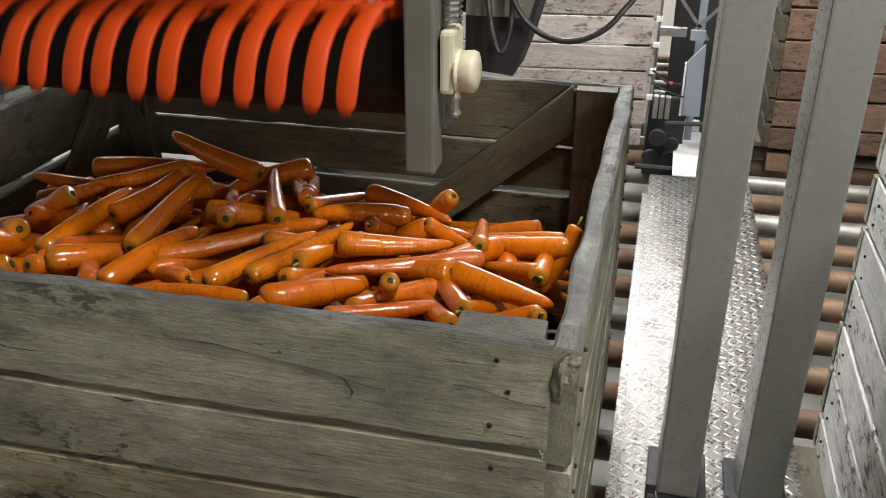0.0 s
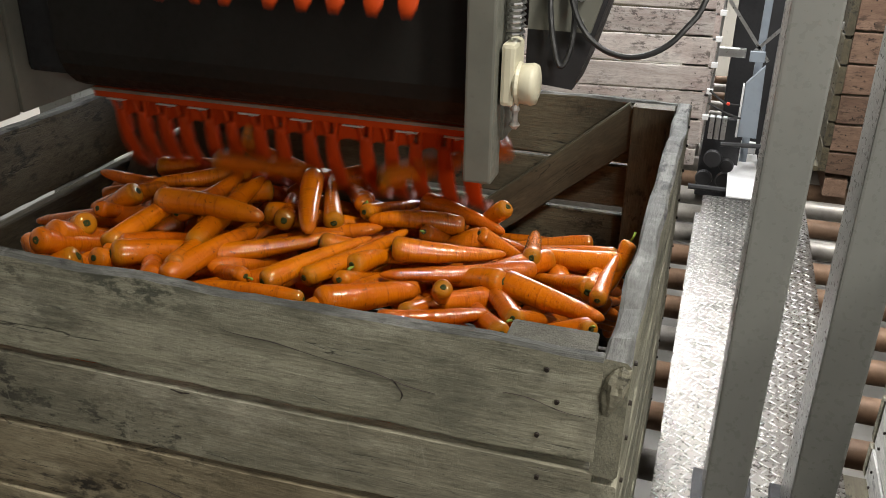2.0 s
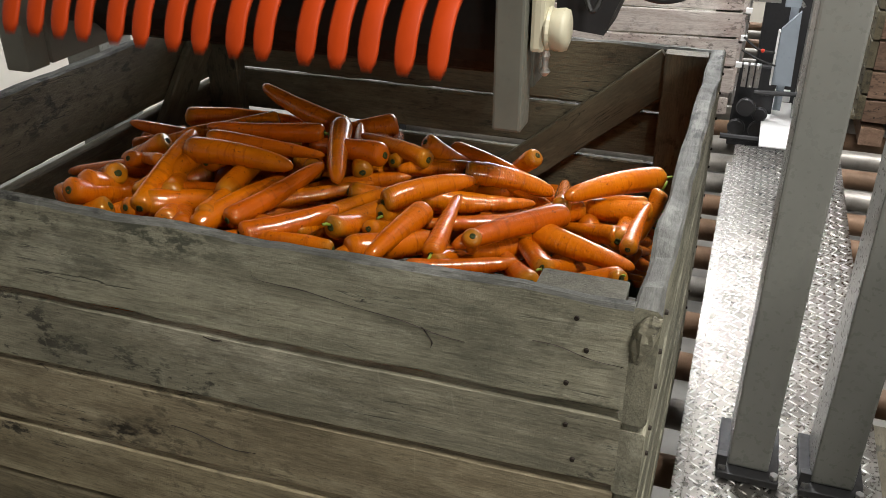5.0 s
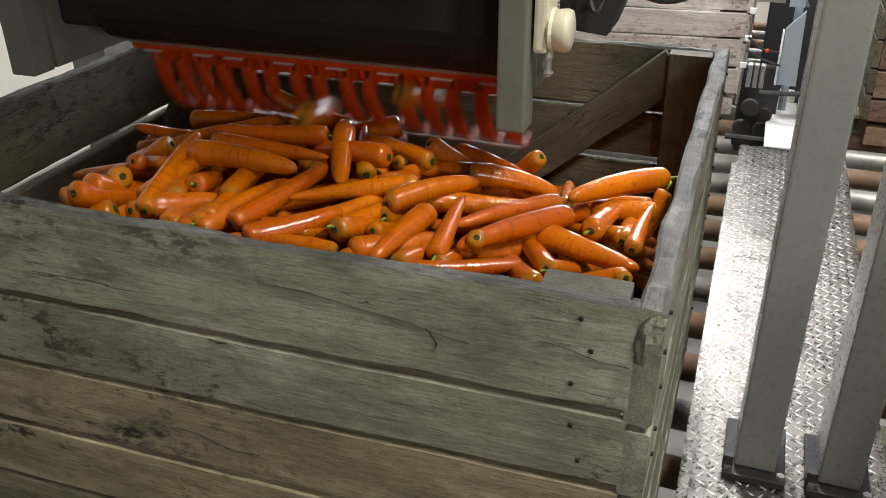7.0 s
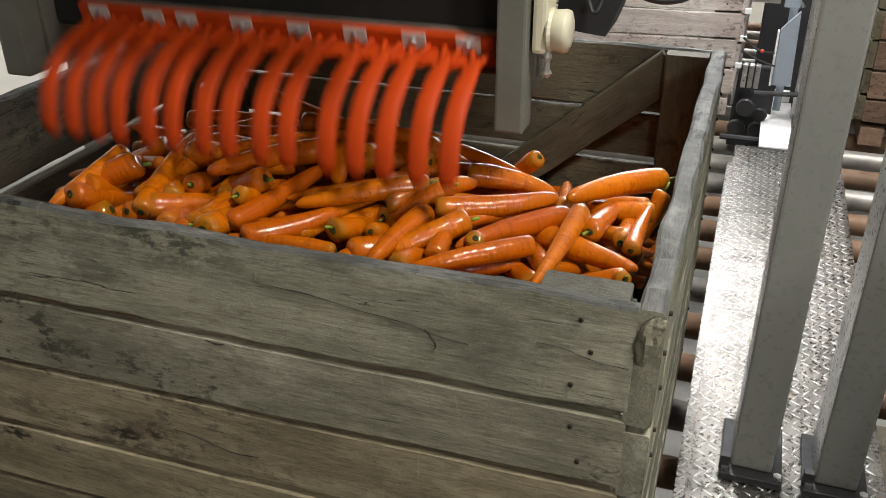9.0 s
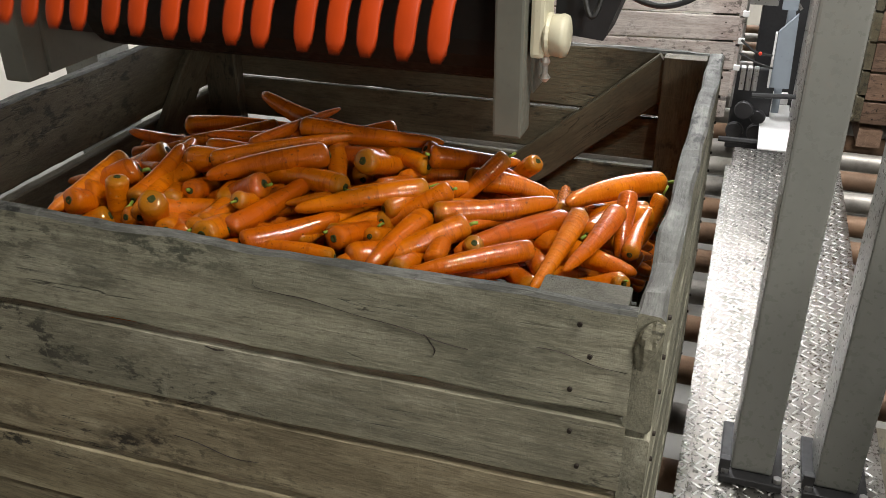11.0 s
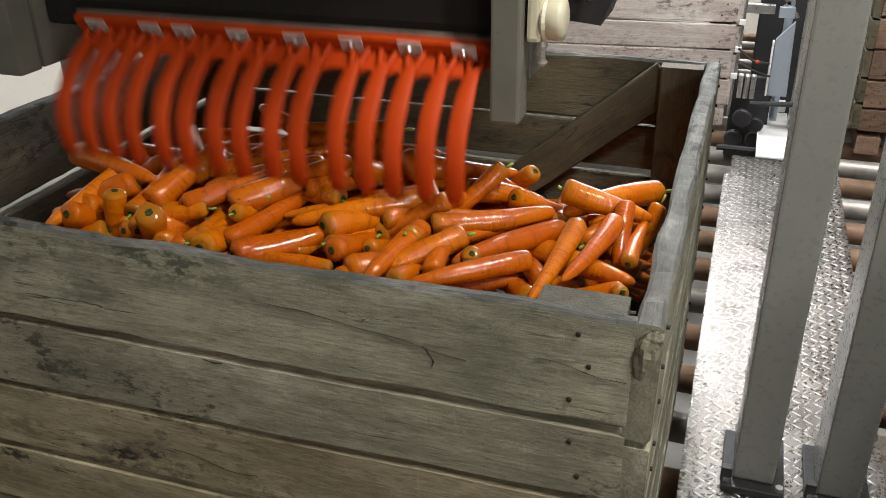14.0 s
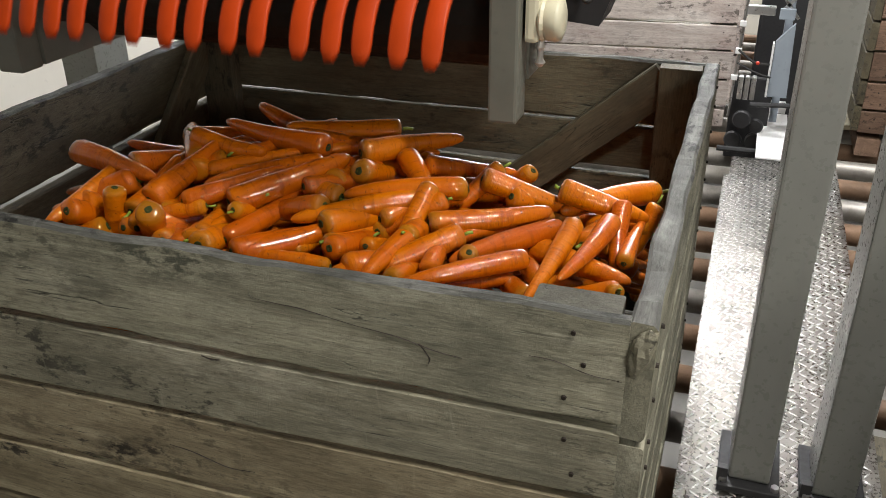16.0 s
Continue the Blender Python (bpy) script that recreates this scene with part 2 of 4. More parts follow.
def carrot_skin():
    m, n, l, b = material("wet_carrot_skin")
    v = texture_space(n, l, (1, 1, 1))
    info = n.new("ShaderNodeObjectInfo")
    tone = ramp(n, l, info.outputs["Random"], [(0.0, (0.42, 0.080, 0.0003)), (0.35, (0.50, 0.118, 0.0003)), (0.7, (0.57, 0.152, 0.0003)), (1.0, (0.45, 0.093, 0.0003))])
    blot = noise_tex(n, l, v, 26, 4, 0.6)
    base = mix(n, l, ramp(n, l, blot, [(0.40, grey(0)), (0.75, grey(0.45))]), tone, (0.34, 0.046, 0.001))
    rings = noise_tex(n, l, texture_space(n, l, (120, 22, 22)), 1.0, 4, 0.6)
    base = mix(n, l, ramp(n, l, rings, [(0.56, grey(0)), (0.64, grey(0.5))]), base, (0.24, 0.046, 0.002))
    specks = noise_tex(n, l, v, 170, 2, 0.5)
    base = mix(n, l, ramp(n, l, specks, [(0.66, grey(0)), (0.72, grey(0.75))]), base, (0.11, 0.030, 0.006))
    # greenish shoulder round the crown, stronger on some
    gen = n.new("ShaderNodeTexCoord")
    split = n.new("ShaderNodeSeparateXYZ")
    l.new(gen.outputs["Generated"], split.inputs[0])
    shoulder = ramp(n, l, split.outputs[0], [(0.0, grey(0.6)), (0.04, grey(0.4)), (0.12, grey(0))])
    some = ramp(n, l, info.outputs["Random"], [(0.35, grey(0.15)), (0.75, grey(1))])
    base = mix(n, l, mix(n, l, 1.0, shoulder, some, "MULTIPLY"), base, (0.20, 0.115, 0.006))
    tip = ramp(n, l, split.outputs[0], [(0.86, grey(0)), (1.0, grey(0.5))])
    base = mix(n, l, tip, base, (0.42, 0.095, 0.003))
    l.new(base, b.inputs["Base Color"])
    b.inputs["Roughness"].default_value = 0.5
    b.inputs["Specular IOR Level"].default_value = 0.08
    b.inputs["Coat Weight"].default_value = 1.0
    l.new(ramp(n, l, blot, [(0.35, grey(0.03)), (0.65, grey(0.06))]), b.inputs["Coat Roughness"])
    lumps = noise_tex(n, l, v, 60, 4, 0.6)
    h = mix(n, l, 0.42, rings, lumps)
    bump(n, l, b, h, 0.9, 0.0035)
    film = n.new("ShaderNodeBump")
    film.inputs["Strength"].default_value, film.inputs["Distance"].default_value = 0.65, 0.0017
    ripple = noise_tex(n, l, texture_space(n, l, (260, 14, 14)), 1.0, 3, 0.6)
    l.new(mix(n, l, 0.5, ripple, lumps), film.inputs["Height"])
    l.new(film.outputs[0], b.inputs["Coat Normal"])
    return m


CARROT = carrot_skin()
CROWN = paint("dark_green_crown", (0.036, 0.042, 0.010), 0.85, 0.0, 0.7, 160)
CROWN.node_tree.nodes["Principled BSDF"].inputs["Specular IOR Level"].default_value = 0.15
STALK = paint("fresh_green_stalk", (0.22, 0.30, 0.03), 0.5, 0.0, 0.4, 80)


# ---- mesh helpers ----
def mesh_of(bm, name, mat, smooth=False):
    me = bpy.data.meshes.new(name)
    bm.to_mesh(me)
    bm.free()
    for mt in (mat if isinstance(mat, (list, tuple)) else [mat]):
        me.materials.append(mt)
    if smooth:
        me.polygons.foreach_set("use_smooth", [True] * len(me.polygons))
    return me


def part(name, bm, mat, parent=None, label="", m=None, smooth=False):
    me = bm if isinstance(bm, bpy.types.Mesh) else mesh_of(bm, name, mat, smooth)
    ob = new(name, me)
    if parent is not None:
        ob.parent = parent
    if m is not None:
        ob.matrix_basis = m
    if label:
        ob["label"] = label
    return ob


def thing(name, label, category, group="", kind="", m=None):
    ob = new(name)
    ob.empty_display_size = 0.05
    if m is not None:
        ob.matrix_basis = m
    return tagged(ob, label, category, group, kind)


def add_box(bm, x0, x1, y0, y1, z0, z1, bev=0.0, m=None):
    c = Matrix.Translation(((x0 + x1) / 2, (y0 + y1) / 2, (z0 + z1) / 2)) @ Matrix.Diagonal((abs(x1 - x0), abs(y1 - y0), abs(z1 - z0), 1))
    vs = bmesh.ops.create_cube(bm, size=1, matrix=c)["verts"]
    es = list({e for v in vs for e in v.link_edges})
    if bev:
        vs = bmesh.ops.bevel(bm, geom=es, offset=bev, segments=2, affect="EDGES", profile=0.6)["verts"]
        vs = list({v for v in bm.verts if v.index == -1} | set(vs))
    if m is not None:
        bmesh.ops.transform(bm, matrix=m, verts=vs)
    return bm


def box(x0, x1, y0, y1, z0, z1, bev=0.0):
    return add_box(bmesh.new(), x0, x1, y0, y1, z0, z1, bev)


def lathe(profile, seg=16):
    """A body turned about x: profile rows of (x, radius)."""
    bm = bmesh.new()
    rings = []
    for x, r in profile:
        rings.append([bm.verts.new((x, r * math.cos(2 * math.pi * i / seg), r * math.sin(2 * math.pi * i / seg))) for i in range(seg)])
    for a, b in zip(rings, rings[1:]):
        for i in range(seg):
            bm.faces.new((a[i], a[(i + 1) % seg], b[(i + 1) % seg], b[i]))
    bm.faces.new(rings[0][::-1])
    bm.faces.new(rings[-1])
    bmesh.ops.recalc_face_normals(bm, faces=bm.faces)
    return bm


def plank(length, width, thick, rng, worn=0.0015, n=18, c=0.003, taper=0.0, slope=0.0, rim=False):
    """A sawn plank along x from 0 to length, y across its thickness (0 is its outer face), z up from 0; edges chamfered and worn."""
    bm = bmesh.new()
    rings = []
    sec = [(c, 0), (width - c, 0), (width, c), (width, thick - c), (width - c, thick), (c, thick), (0, thick - c), (0, c)]
    bow = rng.uniform(-1, 1) * worn
    ph = rng.uniform(0, 9)
    for i in range(n + 1):
        x = length * i / n
        dz = bow * math.sin(math.pi * i / n) * 1.5 + slope * i / n
        ring = []
        for z, y in sec:
            z = z + (taper * i / n if z > width / 2 else 0)
            j = noise.noise((x * 9 + ph, z * 30 + ph, y * 40)) * worn
            ring.append(bm.verts.new((x, y + j * 0.6, z + dz + j + noise.noise((x * 30, z * 90, ph)) * worn * 0.6)))
        rings.append(ring)
    for a, b in zip(rings, rings[1:]):
        for i in range(8):
            f = bm.faces.new((a[i], b[i], b[(i + 1) % 8], a[(i + 1) % 8]))
            if rim and i in (1, 2, 3):
                f.material_index = 1
    bm.faces.new(rings[0])
    bm.faces.new(rings[-1][::-1])
    bmesh.ops.recalc_face_normals(bm, faces=bm.faces)
    return bm


def tube(points, radius, seg=8):
    """A round bar or cable along points."""
    bm = bmesh.new()
    rings = []
    pts = [Vector(p) for p in points]
    for i, p in enumerate(pts):
        d = (pts[min(i + 1, len(pts) - 1)] - pts[max(i - 1, 0)]).normalized()
        a = d.orthogonal().normalized() if i == 0 else (a - d * a.dot(d)).normalized()
        b = d.cross(a)
        rings.append([bm.verts.new(p + radius * (a * math.cos(2 * math.pi * k / seg) + b * math.sin(2 * math.pi * k / seg))) for k in range(seg)])
    for a_, b_ in zip(rings, rings[1:]):
        for k in range(seg):
            bm.faces.new((a_[k], a_[(k + 1) % seg], b_[(k + 1) % seg], b_[k]))
    bm.faces.new(rings[0][::-1])
    bm.faces.new(rings[-1])
    bmesh.ops.recalc_face_normals(bm, faces=bm.faces)
    return bm


def smooth_path(ctrl, n=8):
    """A Catmull-Rom curve through the control points."""
    c = [Vector(p) for p in ctrl]
    c = [c[0] * 2 - c[1]] + c + [c[-1] * 2 - c[-2]]
    out = []
    for i in range(1, len(c) - 2):
        for k in range(n):
            t = k / n
            out.append(0.5 * (2 * c[i] + (c[i + 1] - c[i - 1]) * t + (2 * c[i - 1] - 5 * c[i] + 4 * c[i + 1] - c[i + 2]) * t * t
                              + (3 * c[i] - c[i - 1] - 3 * c[i + 1] + c[i + 2]) * t ** 3))
    return out + [c[-2]]


# ---- the hall ----
tagged(part("floor", box(-3.6, 3.4, -3.2, 7.0, -0.12, 0.0), CONCRETE), "dusty grey concrete hall floor", "floor", kind="structure")
tagged(part("ceiling", box(-3.6, 3.4, -3.2, 7.0, 3.7, 3.8), CEILING), "plain dull grey hall ceiling", "ceiling", kind="structure")
tagged(part("wall_west", box(-3.6, -3.45, -3.2, 7.0, 0.0, 3.7), WALL), "cream painted hall wall", "wall", kind="structure")
# unseen east and south walls, added in dark grey to limit bounced light
tagged(part("wall_east", box(3.25, 3.4, -3.2, 7.0, 0.0, 3.7), WALL_GREY), "unseen grey wall that cuts the bounced light", "wall", kind="structure")
tagged(part("wall_south", box(-3.45, 3.25, -3.2, -3.05, 0.0, 3.7), WALL_GREY), "unseen grey wall that cuts the bounced light", "wall", kind="structure")
bm = box(-3.45, -1.5, 6.85, 7.0, 0.0, 3.7)
add_box(bm, 2.0, 3.25, 6.85, 7.0, 0.0, 3.7)
add_box(bm, -1.5, 2.0, 6.85, 7.0, 0.0, 1.9)
add_box(bm, -1.5, 2.0, 6.85, 7.0, 3.5, 3.7)
tagged(part("wall_north", bm, WALL), "cream painted hall wall with a wide window opening", "wall", kind="structure")
tagged(part("backdrop", box(-3.0, 3.5, 7.6, 7.62, 1.0, 4.2), DAYLIGHT), "bright daylight outside the window", "backdrop", kind="structure")

# ---- the wooden bins ----
XR, YB, RIM, BASE = 0.0, 1.05, 1.35, 0.5
WIDTH = 1.205


def nails_on(rng, parent, x, zs):
    for z in zs:
        ob = part("nail", NAIL_MESH, NAIL, parent, m=pose(x + rng.uniform(-0.012, 0.012), -0.0015, z, 90, 0, 0))


bm = bmesh.new()
bmesh.ops.create_cone(bm, segments=8, radius1=0.0034, radius2=0.0028, depth=0.004, cap_ends=True)
NAIL_MESH = mesh_of(bm, "nail", NAIL)

# the joints between the planks, at both ends of a wall
ROWS_FRONT = ((1.351, 1.351), (1.187, 1.197), (1.057, 1.085), (0.932, 0.957), (0.808, 0.842), (0.69, 0.71), (0.59, 0.59))
ROWS_SIDE = ((1.350, 1.350), (1.182, 1.182), (1.075, 1.075), (0.951, 0.951), (0.826, 0.826), (0.72, 0.72), (0.60, 0.60))
ROWS_WEST = ((1.333, 1.334), (1.164, 1.160), (1.050, 1.050), (0.930, 0.930), (0.815, 0.815), (0.71, 0.71), (0.60, 0.60))
ROWS_BACK = ((1.350, 1.350), (1.200, 1.199), (1.083, 1.084), (0.962, 0.962), (0.838, 0.838), (0.72, 0.72), (0.60, 0.60))
ROWS_NEXT = ((1.360, 1.360), (1.251, 1.243), (1.140, 1.134), (1.032, 1.026), (0.923, 0.920), (0.813, 0.810), (0.690, 0.690), (0.60, 0.60))


def bin_side(parent, name, length, rows, thick, rng, m, mats, gaps=None, worn=0.0035):
    """One wall of a bin: its own x along the wall, outer face at y = 0; mats from the top row down."""
    wall = part(name, box(-0.0005, 0.0005, thick, thick + 0.001, 0.6, 0.601), mats[-1], parent, m=m)
    for i, ((t0, t1), (l0, l1)) in enumerate(zip(rows, rows[1:])):
        gap = (gaps or {}).get(i, 0.0095)
        mat = mats[min(i, len(mats) - 1)]
        h = t0 - l0 - gap
        bm = plank(length, h, thick, rng, worn if i == 0 else 0.0016, 48 if i == 0 else 24, 0.0045 if i == 0 else 0.003, taper=(t1 - l1) - (t0 - l0), slope=l1 - l0, rim=i == 0)
        part("plank", bm, [mat, WOOD_RIM], wall, m=pose(0, rng.uniform(-0.0015, 0.0015), l0 + gap))
        for x, f0 in ((0.055, 0), (length - 0.055, 1)):
            low = l0 + (l1 - l0) * f0 + gap
            nails_on(rng, wall, x, [low + h * f for f in ((0.18, 0.5, 0.76) if i == 0 else (0.24, 0.66))])
    return wall


def bulk_bin(m, label, seed, mats_out, mat_in, group="wooden bulk bins", braces=True, mats_west=None, rows_west=ROWS_WEST):
    rng = random.Random(seed)
    b = thing("bulk_bin", label, "wooden bin", group, m=m)
    w, d, t = WIDTH, YB, 0.019
    mat_out = mats_out[0]
    # long walls front and back lie between the side planks
    bin_side(b, "front_wall", w, ROWS_FRONT, t, rng, pose(-w, 0, 0), mats_out)
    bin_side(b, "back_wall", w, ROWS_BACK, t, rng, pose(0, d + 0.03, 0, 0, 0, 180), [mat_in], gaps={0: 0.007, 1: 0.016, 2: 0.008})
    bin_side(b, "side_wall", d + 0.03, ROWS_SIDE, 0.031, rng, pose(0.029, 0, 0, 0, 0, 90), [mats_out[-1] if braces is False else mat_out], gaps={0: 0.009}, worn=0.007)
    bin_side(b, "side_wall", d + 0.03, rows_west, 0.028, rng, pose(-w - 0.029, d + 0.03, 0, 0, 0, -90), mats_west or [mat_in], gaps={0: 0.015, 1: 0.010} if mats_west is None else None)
    for x0, y0, x1, y1, top in ((-0.116, 0.024, -0.014, 0.068, 1.341), (-w + 0.003, 0.024, -w + 0.10, 0.062, 1.33),
                                (-0.088, d - 0.034, -0.003, d + 0.005, 1.348), (-w + 0.003, d - 0.034, -w + 0.09, d + 0.005, 1.345)):
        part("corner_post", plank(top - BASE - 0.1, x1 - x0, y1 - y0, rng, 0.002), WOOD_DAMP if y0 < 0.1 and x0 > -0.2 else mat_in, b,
             m=Matrix.Translation((x1, y0, BASE + 0.1)) @ Matrix(((0, 0, -1, 0), (0, 1, 0, 0), (1, 0, 0, 0), (0, 0, 0, 1))))
    if braces:
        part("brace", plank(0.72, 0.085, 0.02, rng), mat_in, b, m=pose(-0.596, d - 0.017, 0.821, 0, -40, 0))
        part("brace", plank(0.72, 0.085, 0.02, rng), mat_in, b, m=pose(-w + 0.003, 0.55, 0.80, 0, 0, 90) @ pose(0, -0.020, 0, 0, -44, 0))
    for i in range(8):
        part("floor_plank", plank(d, w / 8 - 0.012, 0.02, rng), mat_in, b, m=pose(-w + 0.006 + i * w / 8, 0.015, 0.60, 0, 0, 90) @ pose(0, 0, 0, 90, 0, 0) @ pose(0, 0, -w / 8 + 0.012, 0, 0, 0))
    for x in (-w + 0.005, -w / 2 - 0.045, -0.095):
        part("skid", plank(d + 0.02, 0.075, 0.09, rng), mat_out, b, m=pose(x + 0.09, 0.0, BASE, 0, 0, 90))
    return b


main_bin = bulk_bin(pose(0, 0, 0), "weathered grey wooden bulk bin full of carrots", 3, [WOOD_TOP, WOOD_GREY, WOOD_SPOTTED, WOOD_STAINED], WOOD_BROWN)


def split_in_wood(points, width):
    """A drying split: a narrow dark sliver along the face of a plank, thinning towards both ends."""
    bm = bmesh.new()
    line = smooth_path(points, 6)
    n = len(line)
    sides = []
    for i, p in enumerate(line):
        d = (line[min(i + 1, n - 1)] - line[max(i - 1, 0)]).normalized()
        up = Vector((-d.z, 0, d.x))
        w = width * (0.15 + math.sin(math.pi * i / (n - 1)) ** 0.7 * (0.6 + 0.5 * noise.noise((i * 0.7, width * 900, 0))))
        sides.append([bm.verts.new(p + up * q * w + Vector((0, y, 0))) for q, y in ((-1, 0.001), (0, -0.0004), (1, 0.001))])
    for a, b in zip(sides, sides[1:]):
        for k in range(2):
            bm.faces.new((a[k], b[k], b[k + 1], a[k + 1]))
    bmesh.ops.recalc_face_normals(bm, faces=bm.faces)
    return bm


FRONT_Y = -0.0012
for pts, width in ((((-0.472, 1.310), (-0.470, 1.296), (-0.440, 1.292), (-0.397, 1.290), (-0.330, 1.281), (-0.271, 1.275), (-0.225, 1.265), (-0.190, 1.262)), 0.0012),
                   (((-0.245, 1.272), (-0.238, 1.262), (-0.232, 1.252), (-0.234, 1.243)), 0.0016),
                   (((-0.110, 1.283), (-0.080, 1.282), (-0.040, 1.272), (-0.003, 1.270)), 0.0013),
                   (((-0.560, 1.187), (-0.545, 1.184), (-0.530, 1.186)), 0.0022),
                   (((-0.640, 1.014), (-0.60, 1.010), (-0.545, 0.997), (-0.50, 1.000)), 0.0010)):
    part("split", split_in_wood([(x, FRONT_Y, z) for x, z in pts], width), NAIL, main_bin)
# the splintered corner of the side wall's end
bm = bmesh.new()
bmesh.ops.create_icosphere(bm, subdivisions=3, radius=1.0)
for v in bm.verts:
    k = 1 + 0.35 * noise.noise(v.co * 1.7) + 0.12 * noise.noise(v.co * 6)
    v.co = Vector((v.co.x * 0.013 * k, v.co.y * 0.012 * k, v.co.z * 0.030 * k))
part("splinter", bm, WOOD_GREY, main_bin, "torn pale wood at the corner", m=pose(0.016, -0.002, 1.315, 0, 14, 0))

# the bin on the next roller track, and the bins further down both tracks
next_bin = bulk_bin(pose(0.50, 0.905, 0, 0, 0, -0.5) @ pose(WIDTH + 0.029, -1.08, 0), "whitish weathered wooden bin on the next roller track", 5, [WOOD_WHITE], WOOD_BROWN, braces=False, mats_west=[WOOD_WHITE], rows_west=ROWS_NEXT)
for (t0, _), (l0, _) in zip(ROWS_NEXT, ROWS_NEXT[1:]):
    part("plank_end", box(-WIDTH - 0.031, -WIDTH - 0.002, 1.083, 1.108, l0 + 0.013, t0 - 0.003, 0.002), WOOD_GREY, next_bin)
bulk_bin(pose(0.026, 3.2, 0), "pale stained wooden bin waiting on the rollers", 7, [WOOD_PALE], WOOD_BROWN, braces=False)
bulk_bin(pose(0.56 + WIDTH, 3.0, 0), "reddish brown wooden bin waiting on the rollers", 9, [WOOD_RED], WOOD_BROWN, braces=False)
bulk_bin(pose(0.56 + WIDTH, 3.0, 0.87), "reddish brown wooden bin stacked on another bin", 11, [WOOD_RED], WOOD_BROWN, braces=False)

# ---- roller tracks ----
def roller_track(x0, x1, seed, rusty):
    rng = random.Random(seed)
    tr = thing("roller_conveyor", "steel roller conveyor carrying wooden bins", "conveyor", "roller conveyors")
    tube_me = {}
    for key, mat in (("a", ROLLER), ("b", RUST)):
        r = 0.038
        tube_me[key] = mesh_of(lathe([(x0 + 0.03, 0.012), (x0 + 0.03, r - 0.003), (x0 + 0.033, r), (x1 - 0.033, r), (x1 - 0.03, r - 0.003), (x1 - 0.03, 0.012)], 18), "roller", mat, True)
    for i in range(31):
        y = -1.35 + i * 0.213
        part("roller", tube_me["b" if rng.random() < rusty else "a"], None, tr, m=pose(0, y, 0.461, rng.uniform(0, 360), 0, 0))
    for x in (x0, x1 - 0.03):
        part("side_rail", box(x, x + 0.03, -1.5, 5.3, 0.36, 0.50, 0.004), BLACK, tr)
        for y in (-1.2, 0.6, 2.4, 4.2):
            part("leg", box(x + 0.002, x + 0.028, y, y + 0.06, 0.0, 0.358, 0.003), BLACK, tr)
    return tr


roller_track(-1.36, 0.17, 1, 0.3)
roller_track(0.35, 1.88, 2, 0.75)

# ---- tread plate walkway between the tracks ----
walkway = thing("tread_plate_walkway", "bright aluminium diamond tread plate over the roller ends", "walkway")
PX0, PX1, PY0, PY1, PZ = 0.085, 0.445, 0.45, 2.43, 0.65
part("plate", box(PX0, PX1, PY0, PY1, PZ - 0.006, PZ, 0.0015), PLATE, walkway)
part("side_flange", box(PX0 - 0.022, PX0 - 0.002, PY0, 2.26, PZ - 0.012, PZ - 0.007, 0.001), PLATE, walkway)
part("side_flange", box(PX0 - 0.0025, PX0 + 0.0015, PY0, PY1, PZ - 0.10, PZ - 0.0062), PLATE, walkway)
part("side_flange", box(PX1 - 0.003, PX1 + 0.001, PY0, PY1, PZ - 0.10, PZ - 0.0062), PLATE, walkway)
for y in (0.5, 1.4, 2.3):
    part("support", box(0.235, 0.285, y, y + 0.05, 0.0, PZ - 0.0065, 0.003), BLACK, walkway)


def lugs(x0, x1, y0, y1, z, pitch):
    """The raised lens-shaped lugs of a tread plate, alternating in direction."""
    bm = bmesh.new()
    nx, ny = int((x1 - x0) / pitch), int((y1 - y0) / pitch)
    for i in range(nx):
        for j in range(ny):
            a = radians(45 if (i + j) % 2 else -45) + radians(12)
            cx, cy = x0 + (i + 0.5) * pitch, y0 + (j + 0.5) * pitch
            ca, sa = math.cos(a), math.sin(a)
            def at(u, v, h):
                return bm.verts.new((cx + u * ca - v * sa, cy + u * sa + v * ca, z + h))
            e0, e1 = at(-0.0136, 0, -0.0005), at(0.0136, 0, -0.0005)
            l0, l1, r0, r1 = at(-0.006, 0.0028, -0.0005), at(0.006, 0.0028, -0.0005), at(-0.006, -0.0028, -0.0005), at(0.006, -0.0028, -0.0005)
            t0, t1 = at(-0.009, 0, 0.0020), at(0.009, 0, 0.0020)
            for f in ((e0, r0, t0), (e0, t0, l0), (e1, t1, r1), (e1, l1, t1), (r0, r1, t1, t0), (l0, t0, t1, l1)):
                bm.faces.new(f)
    return bm


tagged(part("tread_relief", lugs(PX0 + 0.006, PX1 - 0.004, PY0, PY1, PZ, 0.0228), LUG, walkway, smooth=True), kind="stuff")
tagged(part("tread_relief", lugs(PX0 - 0.021, PX0 - 0.0, PY0, 2.26, PZ - 0.007, 0.0205), LUG, walkway, smooth=True), kind="stuff")
part("end_cover", box(0.165, 0.28, 2.45, 3.0, PZ - 0.01, PZ - 0.002, 0.002), WHITE, walkway, "white sheet-metal end cover")
part("end_cover_cap", box(0.19, 0.27, 3.0, 3.08, PZ - 0.002, PZ + 0.03, 0.004), WHITE, walkway)

